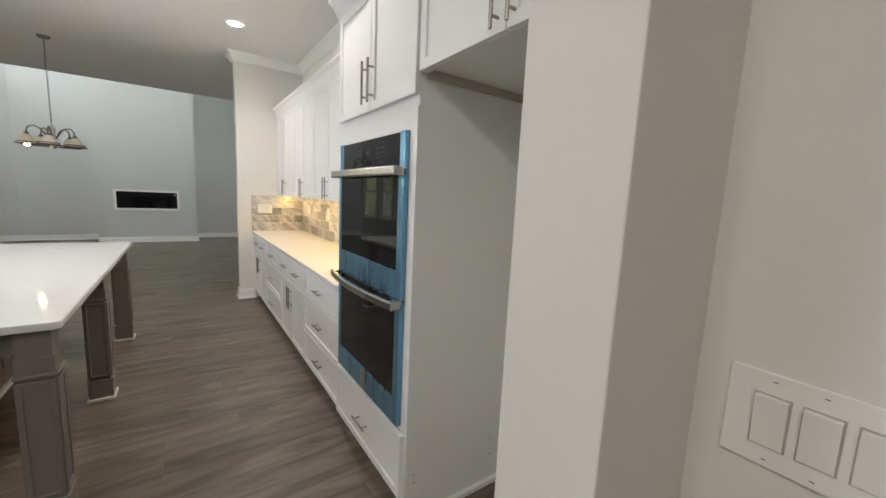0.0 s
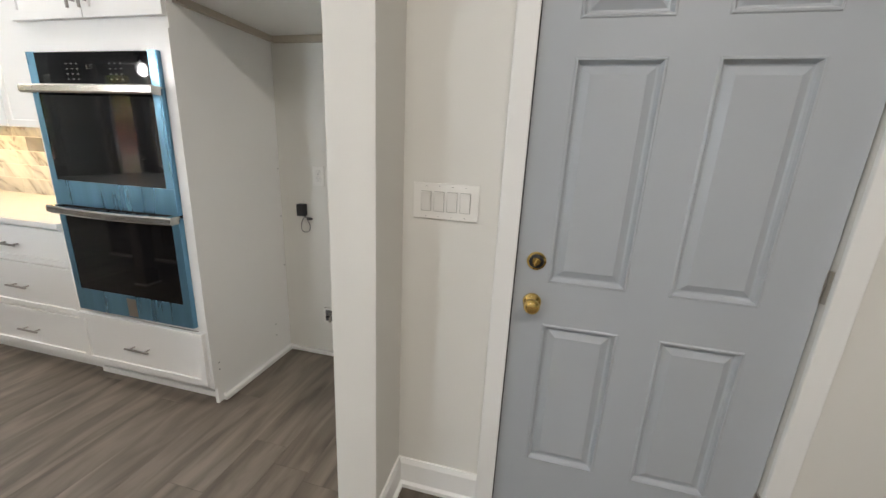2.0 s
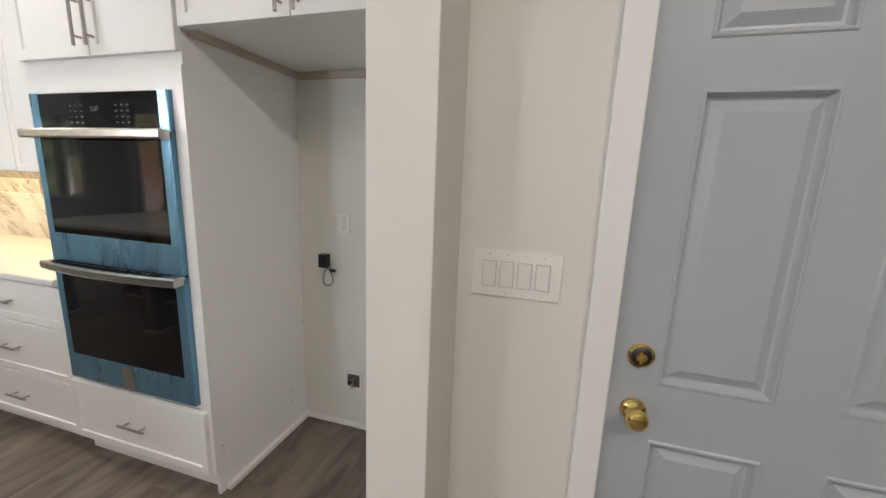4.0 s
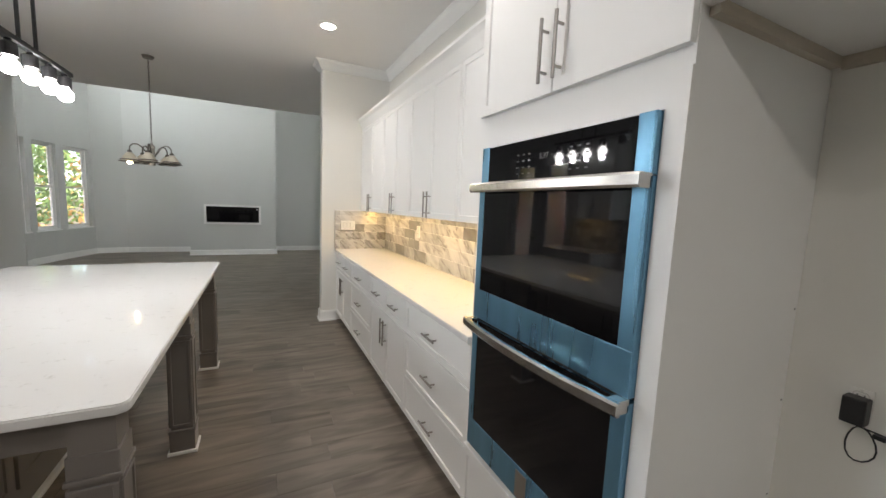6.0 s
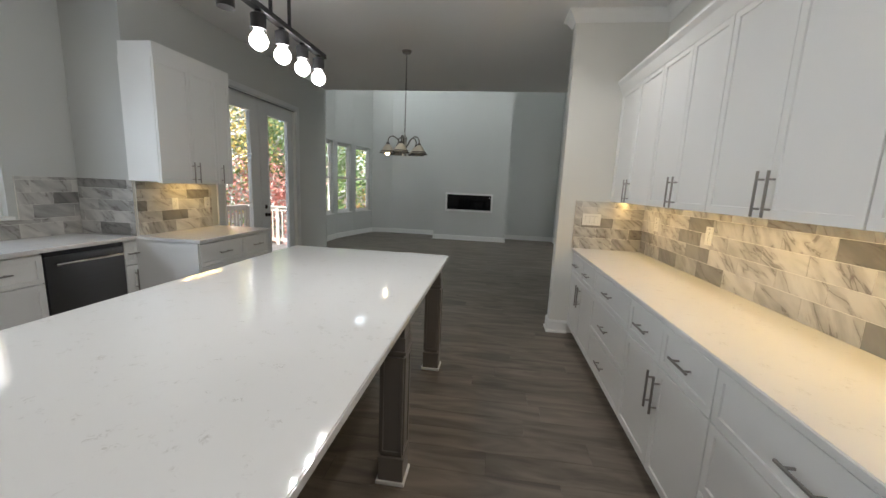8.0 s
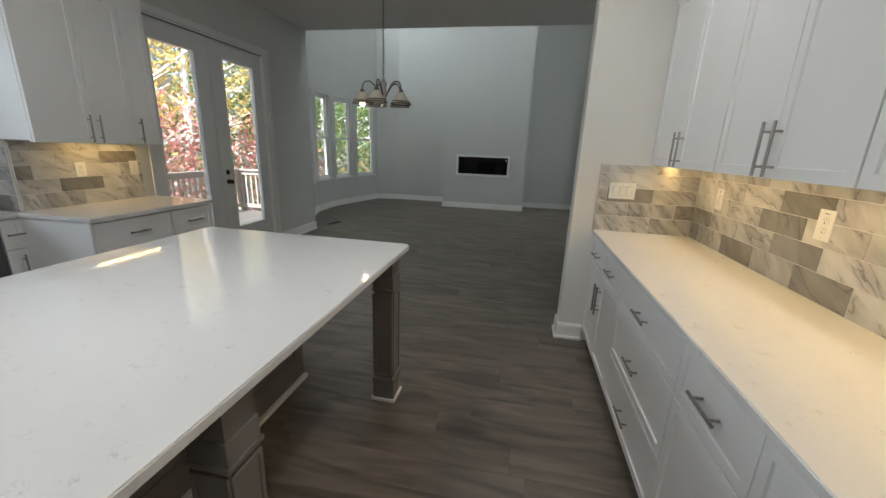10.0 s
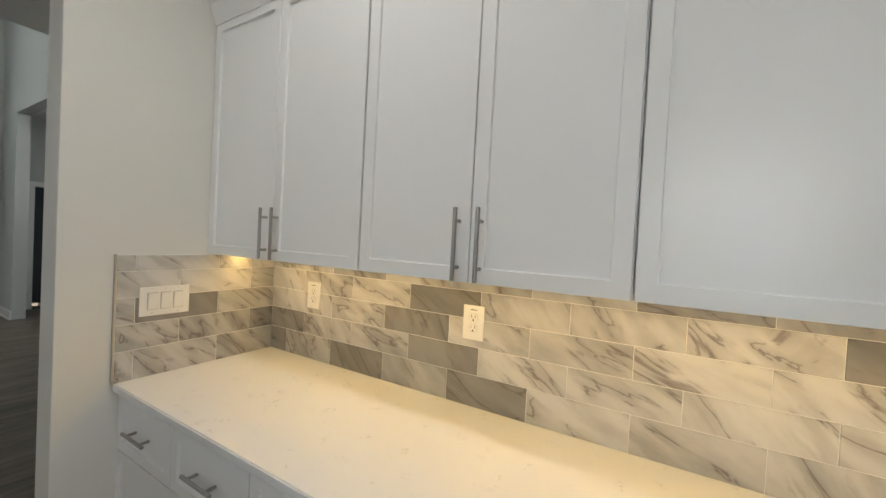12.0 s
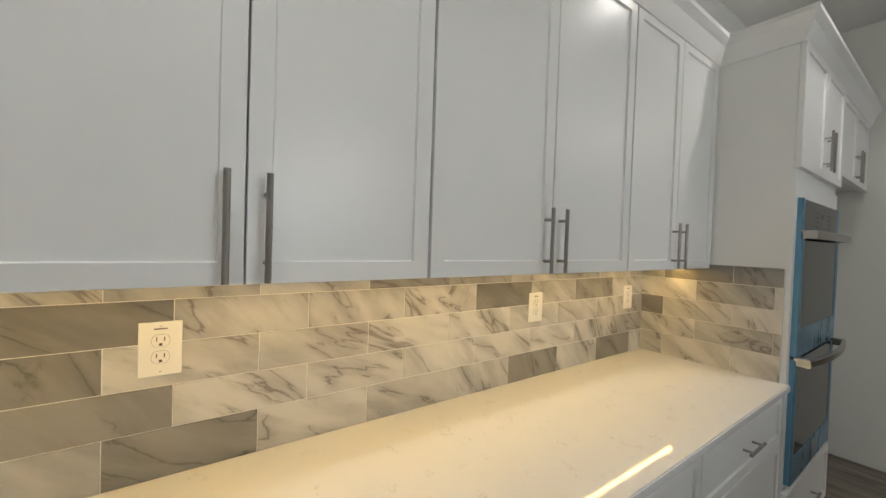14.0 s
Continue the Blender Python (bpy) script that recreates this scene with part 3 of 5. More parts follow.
# oven tower
T0, T1 = 1.352, 2.233
OV0, OV1, OVZ0, OVZ1 = 1.410, 2.187, 0.462, 1.772
TW = T1 - T0
tower = empty("oven_cabinet", pose(0.79, T1, 0, 0, 0, -90), "tall white cabinet built round a double wall oven", "cabinet")
part("side_panel", bx(0.0, 0.02, 0.10, 0.019, 0.658, UPPER_Z1), CAB, tower)
part("side_panel", bx(TW - 0.019, 0.02, 0.0, TW, 0.658, UPPER_Z1), CAB, tower)
part("back_panel", bx(0.0195, 0.64, 0.10, TW - 0.0195, 0.658, UPPER_Z1), CAB, tower)
for z0, z1 in ((1.80, 1.82), (0.435, 0.452)):
    part("shelf", bx(0.0195, 0.0205, z0, TW - 0.0195, 0.6395, z1), CAB, tower)
bm = bmesh.new()
for q in ((0, 0.10, T1 - OV1 - 0.002, 1.86), (T1 - OV0 + 0.002, 0.10, TW, 1.86), (T1 - OV1 - 0.002, OVZ1 + 0.002, T1 - OV0 + 0.002, 1.86), (T1 - OV1 - 0.002, 0.437, T1 - OV0 + 0.002, OVZ0 - 0.002)):
    box(bm, q[0], 0.004, q[1], q[2], 0.0199, q[3])
part("face_frame", bm, CAB, tower)
part("rail", bx(0.0, 0.012, 1.861, TW, 0.0199, UPPER_Z1), CAB, tower)
part("toe_kick", bx(0.0, 0.075, 0, TW - 0.02, 0.09, 0.10), CAB, tower)
part("shoe", bx(-0.01, 0.055, 0, TW + 0.012, 0.074, 0.035, bevel=0.004), TRIM, tower)
d = part("drawer_front", shaker(TW - 0.03, 0.31, 0.01, 0.122, rail=0.05), CAB, tower)
d.location.y = -0.016
part("handle", pull(TW / 2, 0.277, 0.16, False), PULL, d, "brushed metal bar pull")
for x0, x1, hx in ((0.003, TW / 2 - 0.002, TW / 2 - 0.034), (TW / 2 + 0.002, TW - 0.003, TW / 2 + 0.034)):
    d = part("door", shaker(x1 - x0, UPPER_Z1 - 1.905, x0, 1.905), CAB, tower)
    d.location.y = -0.009
    part("handle", pull(hx, 2.035, 0.20), PULL, d, "brushed metal bar pull")

bm = bmesh.new()
for x, z in ((0.05, 0.235), (0.05, 0.195), (0.52, 0.245), (0.52, 0.165), (0.645, 0.62), (0.645, 0.95), (0.645, 1.25)):
    rod(bm, (TW - 0.0001, x, z), (TW + 0.0008, x, z), 0.0035, 8)
tagged(part("peg_holes", bm, SLOT, tower, "tiny dark peg holes"), kind="stuff")

# refrigerator cabinet over the empty recess
F0, F1 = PIER_Y1 + 0.002, 1.35
wall_cabinet(pose(0.79, F1, 1.985, 0, 0, -90), F1 - F0, UPPER_Z1 - 1.985, 2, "white two-door cabinet above the empty refrigerator recess", depth=0.658, name="refrigerator_cabinet", group="")
structure("trim", bx(0.83, 1.328, 1.966, 1.43, 1.351, 1.996), PINE, "raw pine cleat under the refrigerator cabinet", "cleat")
structure("trim", bx(1.43, PIER_Y1 + 0.001, 1.961, 1.449, 1.328, 1.996), PINE, "raw pine cleat at the back of the recess", "cleat")


# ---- double oven ----
def double_oven():
    W, H = OV1 - OV0, OVZ1 - OVZ0
    ov = empty("double_oven", pose(0.780, OV1, OVZ0, 0, 0, -90), "built-in double wall oven, stainless under blue protective film", "oven")
    part("casing", bx(0.03, 0.03, 0.01, W - 0.03, 0.60, H - 0.01), BLACK, ov)
    # control panel
    cp = part("control_panel", bx(0.052, -0.004, H - 0.150, W - 0.052, 0.03, H - 0.004, bevel=0.002), OVGLASS, ov, "black glass control panel")
    for x0, x1 in ((0.0, 0.05), (W - 0.05, W)):
        part("end_cap", bx(x0, -0.005, H - 0.150, x1, 0.03, H, bevel=0.003), FILM, ov, "steel end piece under blue film")
    bm = bmesh.new()
    for gx in (0.24, 0.50):
        for r in range(4):
            for c in range(3):
                x = gx + c * 0.032
                box(bm, x, -0.0052, H - 0.055 - r * 0.022, x + 0.012, -0.0042, H - 0.051 - r * 0.022)
    tagged(part("key_print", bm, PRINT, cp, "faint grey key legends"), kind="stuff")
    curve = bpy.data.curves.new("clock", "FONT")
    curve.body, curve.size, curve.align_x = "5:37", 0.026, "CENTER"
    tmp = new("clock", curve)
    dep = bpy.context.evaluated_depsgraph_get()
    me = bpy.data.meshes.new_from_object(tmp.evaluated_get(dep))
    bpy.data.objects.remove(tmp)
    me.materials.clear()
    me.materials.append(PRINT)
    clk = new("clock_digits", me)
    clk.parent = cp
    clk.matrix_local = pose(0.385, -0.0046, H - 0.075, 90, 0, 0)
    tagged(clk, "dim clock digits")
    # two doors
    for z0, z1, kind in ((0.590, H - 0.154, "upper"), (0.0, 0.574, "lower")):
        dr = part("oven_door", bx(0.0, 0.0, z0, W, 0.03, z1), FILM, ov, "oven door, steel frame under blue film")
        bm = bmesh.new()
        bot = 0.125
        for q in ((0.0, z0, W, z0 + bot), (0.0, z0 + bot, 0.036, z1), (W - 0.046, z0 + bot, W, z1)):
            box(bm, q[0], -0.010, q[1], q[2], -0.0005, q[3], bevel=0.002)
        part("frame", bm, FILM, dr, "steel frame under blue film")
        part("window", bx(0.0365, -0.0075, z0 + bot + 0.0005, W - 0.0465, -0.0005, z1), OVGLASS, dr, "black oven window")
        bm = bmesh.new()
        zh = z1 - 0.012 if kind == "upper" else z1 - 0.004
        n = 15
        rows = []
        for i in range(n):
            u = i / (n - 1)
            bow = 0.030 * (1 - (2 * u - 1) ** 2) * (0.25 if kind == "upper" else 1.0)
            x, y = -0.006 + u * (W + 0.012), -0.052 - bow
            rows.append([bm.verts.new((x, y + dy, zh + dz)) for dy, dz in ((0.0, -0.019), (-0.006, -0.012), (-0.006, 0.012), (0, 0.019), (0.010, 0.019), (0.010, -0.019))])
        for a, b in zip(rows, rows[1:]):
            for k in range(6):
                bm.faces.new((a[k], a[(k + 1) % 6], b[(k + 1) % 6], b[k]))
        bm.faces.new(rows[0]); bm.faces.new(rows[-1])
        part("handle", bm, STEEL, dr, "broad brushed steel handle")
        for x0 in (0.0, W - 0.034):
            part("bracket", bx(x0, -0.05, zh - 0.019, x0 + 0.034, -0.0005, zh + 0.019, bevel=0.003), STEEL, dr, "steel handle end block")
    part("badge", bx(W / 2 - 0.03, -0.0125, 0.008, W / 2 + 0.03, -0.0101, 0.110), NICKEL, ov, "plain grey badge strip")
    part("vent_gap", bx(0.02, 0.004, 0.576, W - 0.02, 0.03, 0.588), SLOT, ov, "dark vent slot")
    return ov


double_oven()


# ---- wall plates ----
def plate(name, m, w, h, devices, label, category):
    """A wall plate facing -y. devices: 'rocker' or 'duplex' side by side."""
    p = empty(name, m, label, category)
    part("cover", bx(-w / 2, -0.006, -h / 2, w / 2, -0.0005, h / 2, bevel=0.002), PLATE, p)
    n = len(devices)
    for i, dv in enumerate(devices):
        x = (i - (n - 1) / 2) * 0.046
        if dv == "rocker":
            part("surround", bx(x - 0.0185, -0.0066, -0.035, x + 0.0185, -0.0061, 0.035), GAP_SHADE, p, "grey rim painted as the shadow gap round a rocker")
            bm = bx(x - 0.0165, -0.0095, -0.033, x + 0.0165, -0.0067, 0.033, bevel=0.001)
            for v in bm.verts:
                v.co.y -= 0.006 * max(0, v.co.z / 0.033) if v.co.y < -0.008 else 0
            part("rocker", bm, PLATE, p)
        else:
            for s in (-0.0195, 0.0195):
                # the larger grey disc paints the shaded gap round the receptacle
                for nm, grow, y1, mat in (("surround", 0.0012, -0.0064, GAP_SHADE), ("receptacle", 0.0, -0.0072, PLATE)):
                    bm = bmesh.new()
                    rim = [((0.0172 + grow) * math.cos(a), max(-0.0142 - grow, min(0.0142 + grow, (0.0172 + grow) * math.sin(a)))) for a in [j * math.pi / 14 for j in range(28)]]
                    rows = [[bm.verts.new((x + u, y, s + v)) for u, v in rim] for y in (y1, -0.0059)]
                    bm.faces.new(rows[0])
                    for j in range(28):
                        bm.faces.new((rows[0][j], rows[0][(j + 1) % 28], rows[1][(j + 1) % 28], rows[1][j]))
                    part(nm, bm, mat, p)
            bm = bmesh.new()
            for s in (-0.0195, 0.0195):
                box(bm, x - 0.0085, -0.0076, s - 0.001, x - 0.0065, -0.0073, s + 0.009)
                box(bm, x + 0.0065, -0.0076, s - 0.001, x + 0.0085, -0.0073, s + 0.009)
                box(bm, x - 0.003, -0.0076, s - 0.012, x + 0.003, -0.0073, s - 0.006)
            tagged(part("slots", bm, SLOT, p, "dark slots"), kind="stuff")
    bm = bmesh.new()
    for s in (-1, 1):
        for i in range(n):
            x = (i - (n - 1) / 2) * 0.046
            box(bm, x - 0.0025, -0.0066, s * h * 0.42 - 0.0005, x + 0.0025, -0.0062, s * h * 0.42 + 0.0005)
    tagged(part("screws", bm, SLOT, p, "tiny screw slots"), kind="stuff")
    if h > 0.125:
        part("mark", bx(-0.013, -0.0064, h * 0.36, 0.013, -0.0061, h * 0.36 + 0.003), PRINT, p, "small dark printed mark")
    return p


R90 = lambda x, y, z: pose(x, y, z, 0, 0, -90)
plate("light_switch", R90(DOORWALL_X, 0.0715, 1.243), 0.232, 0.124, ["rocker"] * 4, "white four-gang rocker switch plate beside the grey door", "switch")
plate("light_switch", pose(0.937, WING_Y - 0.012, 1.238), 0.180, 0.118, ["rocker"] * 3, "white three-gang rocker switch plate on the marble backsplash", "switch")
for y in (5.355, 4.493, 3.173, 2.409):
    plate("power_outlet", R90(1.438, y, 1.246), 0.084, 0.128, ["duplex"], "white duplex power outlet on the marble backsplash", "outlet")
plate("power_outlet", R90(WALL_X, 1.076, 1.222), 0.078, 0.118, ["duplex"], "white duplex power outlet in the refrigerator recess", "outlet")
plate("power_outlet", R90(WALL_X, 1.185, 1.02), 0.05, 0.09, ["duplex"], "small white outlet behind a black adapter", "outlet")

ad = empty("power_adapter", R90(WALL_X - 0.008, 1.185, 1.0), "small black power adapter with a looped cord", "adapter")
part("block", bx(-0.025, -0.045, -0.03, 0.025, -0.0005, 0.045, bevel=0.005), BLACKP, ad)
bm = bmesh.new()
pts = [(0.01, -0.02, -0.03)] + [(0.02 + 0.03 * math.sin(a), -0.02 - 0.01 * math.sin(2 * a), -0.085 + 0.05 * math.cos(a)) for a in [i * 0.42 for i in range(15)]] + [(0.055, -0.015, -0.04)]
tube(bm, pts, 0.0022, 6)
part("cord", bm, BLACKP, ad)
part("plug", bx(0.04, -0.03, -0.052, 0.065, -0.008, -0.040, bevel=0.002), BLACKP, ad)

vb = empty("water_valve_box", R90(WALL_X, 1.023, 0.295), "recessed ice-maker water valve box in the wall", "valve box")
bm = bmesh.new()
for q in ((-0.055, -0.055, 0.055, -0.040), (-0.055, 0.040, 0.055, 0.055), (-0.055, -0.040, -0.040, 0.040), (0.040, -0.040, 0.055, 0.040)):
    box(bm, q[0], -0.006, q[1], q[2], -0.0005, q[3])
part("frame", bm, PLATE, vb)
part("back", bx(-0.04, -0.0025, -0.04, 0.04, -0.0005, 0.04), PRINT, vb, "grey inside of the box")
bm = bmesh.new()
rod(bm, (0, -0.02, -0.038), (0, -0.02, 0.012), 0.008)
rod(bm, (0, -0.045, 0.012), (0, -0.003, 0.012), 0.009)
part("valve", bm, NICKEL, vb, "small metal valve")
part("valve_knob", ball(bmesh.new(), (0, -0.048, 0.012), 0.014, 10, 0.6), BLACKP, vb, "dark blue-black valve knob")


# ---- grey six-panel door ----
def panel_door():
    D0, D1, ZT = -1.074, -0.187, 2.045
    dw = D1 - D0
    door = tagged(new("door_1"), "closed grey six-panel door with brass knob and deadbolt", "door", kind="structure")
    door.matrix_world = pose(DOORWALL_X + 0.022, D1, 0, 0, 0, -90)
    part("slab", bx(0, 0.014, 0.012, dw, 0.044, ZT), DOORP, door)
    bm = bmesh.new()
    xs = ((0.110, 0.362), (0.488, 0.740))
    zs = ((0.25, 0.835), (0.99, 1.70), (1.80, 1.945))
    # stiles and rails stand proud of the panels
    for x0, x1 in ((0, xs[0][0]), (xs[0][1], xs[1][0]), (xs[1][1], dw)):
        box(bm, x0, -0.004, 0.012, x1, 0.0135, ZT)
    for x0, x1 in xs:
        for z0, z1 in ((0.012, zs[0][0]), (zs[0][1], zs[1][0]), (zs[1][1], zs[2][0]), (zs[2][1], ZT)):
            box(bm, x0, -0.004, z0, x1, 0.0135, z1)
    part("stiles_and_rails", bm, DOORP, door)
    for x0, x1 in xs:
        for z0, z1 in zs:
            b2 = bmesh.new()
            rings = []
            for ins, y in ((0.0, -0.004), (0.004, -0.0075), (0.009, -0.0075), (0.013, 0.002), (0.018, 0.0095), (0.024, 0.0105), (0.048, -0.002)):
                rings.append([b2.verts.new((x, y, z)) for x, z in ((x0 + ins, z0 + ins), (x1 - ins, z0 + ins), (x1 - ins, z1 - ins), (x0 + ins, z1 - ins))])
            for a, b in zip(rings, rings[1:]):
                for k in range(4):
                    b2.faces.new((a[k], a[(k + 1) % 4], b[(k + 1) % 4], b[k]))
            b2.faces.new(rings[-1])
            part("panel", b2, DOORP, door)
    for z, nm in ((0.915, "knob"), (1.065, "deadbolt")):
        prof = [(0.0, 0.0), (0.031, 0.0), (0.032, 0.006), (0.026, 0.010), (0.013, 0.014)]
        prof += [(0.012, 0.030), (0.024, 0.040), (0.028, 0.052), (0.024, 0.062), (0.012, 0.067), (0.0, 0.067)] if nm == "knob" else [(0.013, 0.016), (0.0, 0.016)]
        b2 = lathe(bmesh.new(), prof, 28)
        if nm == "deadbolt":
            box(b2, -0.004, -0.014, 0.014, 0.004, 0.014, 0.030, bevel=0.002)
            dark = part("rose_inlay", lathe(bmesh.new(), [(0.014, 0.0152), (0.024, 0.0122), (0.025, 0.0105), (0.014, 0.0135)], 24), BLACKP, door, "dark ring round the thumb turn", smooth=True)
            dark.matrix_local = pose(0.066, -0.0045, z, 90, 20, 0)
        ob = part(nm, b2, BRASS, door, "polished brass " + nm, smooth=nm == "knob")
        ob.matrix_local = pose(0.066, -0.0045, z, 90, 20, 0)
    for z in (0.27, 1.08, 1.86):
        b2 = bmesh.new()
        rod(b2, (dw + 0.006, -0.010, z - 0.05), (dw + 0.006, -0.010, z + 0.05), 0.007, 10)
        box(b2, dw - 0.004, -0.006, z - 0.05, dw + 0.004, -0.0042, z + 0.05)
        part("hinge", b2, NICKEL, door, "grey metal hinge")
    part("weatherstrip", bx(-0.006, -0.002, 0.012, -0.0005, 0.03, ZT), SLOT, door, "thin black seal")
    bm = bmesh.new()
    for y0, y1, z0, z1 in ((-0.184, -0.115, 0.0, 2.13), (-1.147, -1.078, 0.0, 2.13)):
        box(bm, DOORWALL_X - 0.018, y0, z0, DOORWALL_X, y1, z1, bevel=0.004)
    box(bm, DOORWALL_X - 0.018, -1.078, 2.057, DOORWALL_X, -0.184, 2.13, bevel=0.004)
    structure("trim", bm, TRIM, "white painted casing round the grey door", "door casing")
    structure("trim", bx(DOORWALL_X + 0.001, -1.078, 0.0005, DOORWALL_X + 0.07, -0.184, 0.012), NICKEL, "metal door threshold", "threshold")


panel_door()


# ---- island ----
IX0, IX1, IY0, IY1 = -1.79, -0.412, 2.085, 4.778
slab((IX0, IY0, IX1, IY1), "island_countertop", "white quartz island countertop with rounded corners and grey flecks", radius=0.035)
island = empty("island", pose(0, 0, 0), "taupe painted kitchen island with square panelled legs", "island")
part("body", bx(-1.74, 2.17, 0.0, -1.095, 4.66, COUNTER - 0.033), ISLAND, island)
for y0, y1 in ((2.26, 3.02), (3.06, 3.80), (3.84, 4.60)):
    ob = part("back_panel", shaker(y1 - y0, 0.66, 0, 0.15, t=0.012, rail=0.07), ISLAND, island)
    ob.matrix_local = pose(-1.082, y0, 0, 0, 0, 90)
part("base_shoe", bx(-1.094, 2.17, 0, -1.066, 4.66, 0.03, bevel=0.006), TRIM, island, "white quarter-round shoe")
for y0 in (2.155, 4.605):
    part("apron", bx(-1.094, y0, COUNTER - 0.135, -0.560, y0 + 0.02, COUNTER - 0.034), ISLAND, island)
for y0, y1 in ((2.22, 3.33), (3.44, 4.56)):
    part("apron", bx(-0.507, y0, COUNTER - 0.095, -0.487, y1, COUNTER - 0.034), ISLAND, island)


def island_leg(y):
    cx, s = -0.503, 0.054
    leg = part("leg", bx(cx - s, y - s, 0.0, cx + s, y + s, COUNTER - 0.034), ISLAND, island)
    for k, (rz) in enumerate((0, 90, 180, 270)):
        b2 = shaker(2 * s + 0.004, 0.52, -s - 0.002, 0.17, t=0.008, rail=0.018, depth=0.005)
        ob = part("face_panel", b2, ISLAND, leg)
        ob.matrix_local = Matrix.Translation((cx, y, 0)) @ pose(0, 0, 0, 0, 0, rz) @ Matrix.Translation((0, -s - 0.0085, 0))
    bm = bmesh.new()
    box(bm, cx - s - 0.010, y - s - 0.010, 0.0, cx + s + 0.010, y + s + 0.010, 0.135, bevel=0.003)
    box(bm, cx - s - 0.014, y - s - 0.014, 0.135, cx + s + 0.014, y + s + 0.014, 0.152, bevel=0.005)
    part("plinth", bm, ISLAND, leg)
    bm = bmesh.new()
    box(bm, cx - s - 0.012, y - s - 0.012, 0.705, cx + s + 0.012, y + s + 0.012, 0.722, bevel=0.005)
    box(bm, cx - s - 0.006, y - s - 0.006, 0.722, cx + s + 0.006, y + s + 0.006, 0.79, bevel=0.003)
    part("collar", bm, ISLAND, leg)
    part("shoe", bx(cx - s - 0.021, y - s - 0.021, 0, cx + s + 0.021, y + s + 0.021, 0.02, bevel=0.006), TRIM, leg, "white quarter-round shoe")


for y in (2.165, 3.385, 4.615):
    island_leg(y)

# ---- left side: L run, uppers, dishwasher ----
L90 = lambda x, y, z=0: pose(x, y, z, 0, 0, 90)
base_cabinet(L90(-2.69, 4.725), 1.04, "split", "white shaker drawer cabinet beside the glazed doors")
base_cabinet(L90(-3.33, 4.59), 0.132, "door", "narrow white base cabinet with one door beside the dishwasher")
base_cabinet(L90(-3.33, 2.85), 1.12, "doors", "white shaker sink cabinet with two doors under the window")
base_cabinet(L90(-3.33, 1.955), 0.89, "drawers", "white shaker base cabinet with three wide drawers by the sink")
tagged(part("end_panel", bx(-3.328, 4.707, 0.10, -2.70, 4.723, COUNTER - 0.033), CAB), "white finished end panel of the drawer cabinet", "panel")
slab((-3.318, 4.69, -2.66, 5.77), "countertop", "white quartz countertop with faint grey flecks beside the glazed doors")
slab((SINK_X + 0.012, 1.93, -3.305, 4.688), "countertop", "white quartz countertop along the sink wall")
dwm = empty("dishwasher", L90(-3.33, 3.98), "dark stainless dishwasher with a bar handle", "dishwasher")
part("body", bx(0.003, 0.025, 0.10, 0.605, 0.60, COUNTER - 0.034), BLACK, dwm)
part("door", bx(0.003, 0.0, 0.11, 0.605, 0.024, COUNTER - 0.075, bevel=0.004), DW, dwm)
part("control_strip", bx(0.003, 0.004, COUNTER - 0.073, 0.605, 0.024, COUNTER - 0.036), BLACKP, dwm, "black control strip")
part("handle", pull(0.304, COUNTER - 0.135, 0.52, False, 0.0, 0.04, 0.011), STEEL, dwm, "steel bar handle")
part("kick_plate", bx(0.003, 0.06, 0.0, 0.605, 0.07, 0.10), BLACKP, dwm)
wall_cabinet(L90(-3.0, 4.70, 1.43), 0.93, 2.50 - 1.43, 3, "white shaker wall cabinet with three doors beside the glazed doors", edges=[0, 0.386, 0.715, 0.93])
structure_like(part("trim", sweep(bmesh.new(), [(-3.0, 5.63), (-3.0, 4.70), (-3.325, 4.70)], [(-o, u) for o, u in CABCROWN][::-1], 2.506), CAB), "white crown moulding on the wall cabinet", "moulding")
for y in (5.16, 5.60):
    plate("power_outlet", L90(-3.318, y, 1.215), 0.078, 0.118, ["duplex"], "white outlet on the marble backsplash", "outlet")


# ---- glazed double doors ----
def french_leaf(name, y0, y1, knob_y, s_left, s_right):
    z0, z1 = 0.015, 2.585
    w = y1 - y0
    ob = tagged(new(name), "closed white patio door with one tall glass pane", "door", kind="structure")
    ob.matrix_world = L90(LEFT_X - 0.045, y0)
    a, b = s_left, w - s_right
    for nm, q in (("stile", (0, z0, a, z1)), ("stile", (b, z0, w, z1)), ("rail", (a, z0, b, 0.37)), ("rail", (a, 2.425, b, z1))):
        part(nm, bx(q[0], 0, q[1], q[2], 0.044, q[3]), WALLDOOR, ob)
    bm = bmesh.new()
    for q in ((a, 0.37, a + 0.022, 2.425), (b - 0.022, 0.37, b, 2.425), (a + 0.022, 0.37, b - 0.022, 0.392), (a + 0.022, 2.403, b - 0.022, 2.425)):
        box(bm, q[0], -0.008, q[1], q[2], 0.052, q[3])
    part("glazing_bead", bm, WALLDOOR, ob)
    p = part("pane", bx(a + 0.022, 0.020, 0.392, b - 0.022, 0.026, 2.403), CLEAR, ob, "clear glass pane")
    p.visible_shadow = False
    if knob_y:
        x = knob_y
        for z, nm in ((0.985, "lever_knob"), (1.10, "deadbolt")):
            prof = [(0, 0), (0.030, 0), (0.030, 0.008), (0.012, 0.012)] + ([(0.011, 0.030), (0.026, 0.042), (0.026, 0.058), (0.0, 0.066)] if nm == "lever_knob" else [(0.012, 0.024), (0, 0.024)])
            k = part(nm, lathe(bmesh.new(), prof, 20), BLACKNOB, ob, "dark bronze " + nm.replace("_", " "), smooth=True)
            k.matrix_local = pose(x, -0.001, z, 90, 0, 0)
    return ob


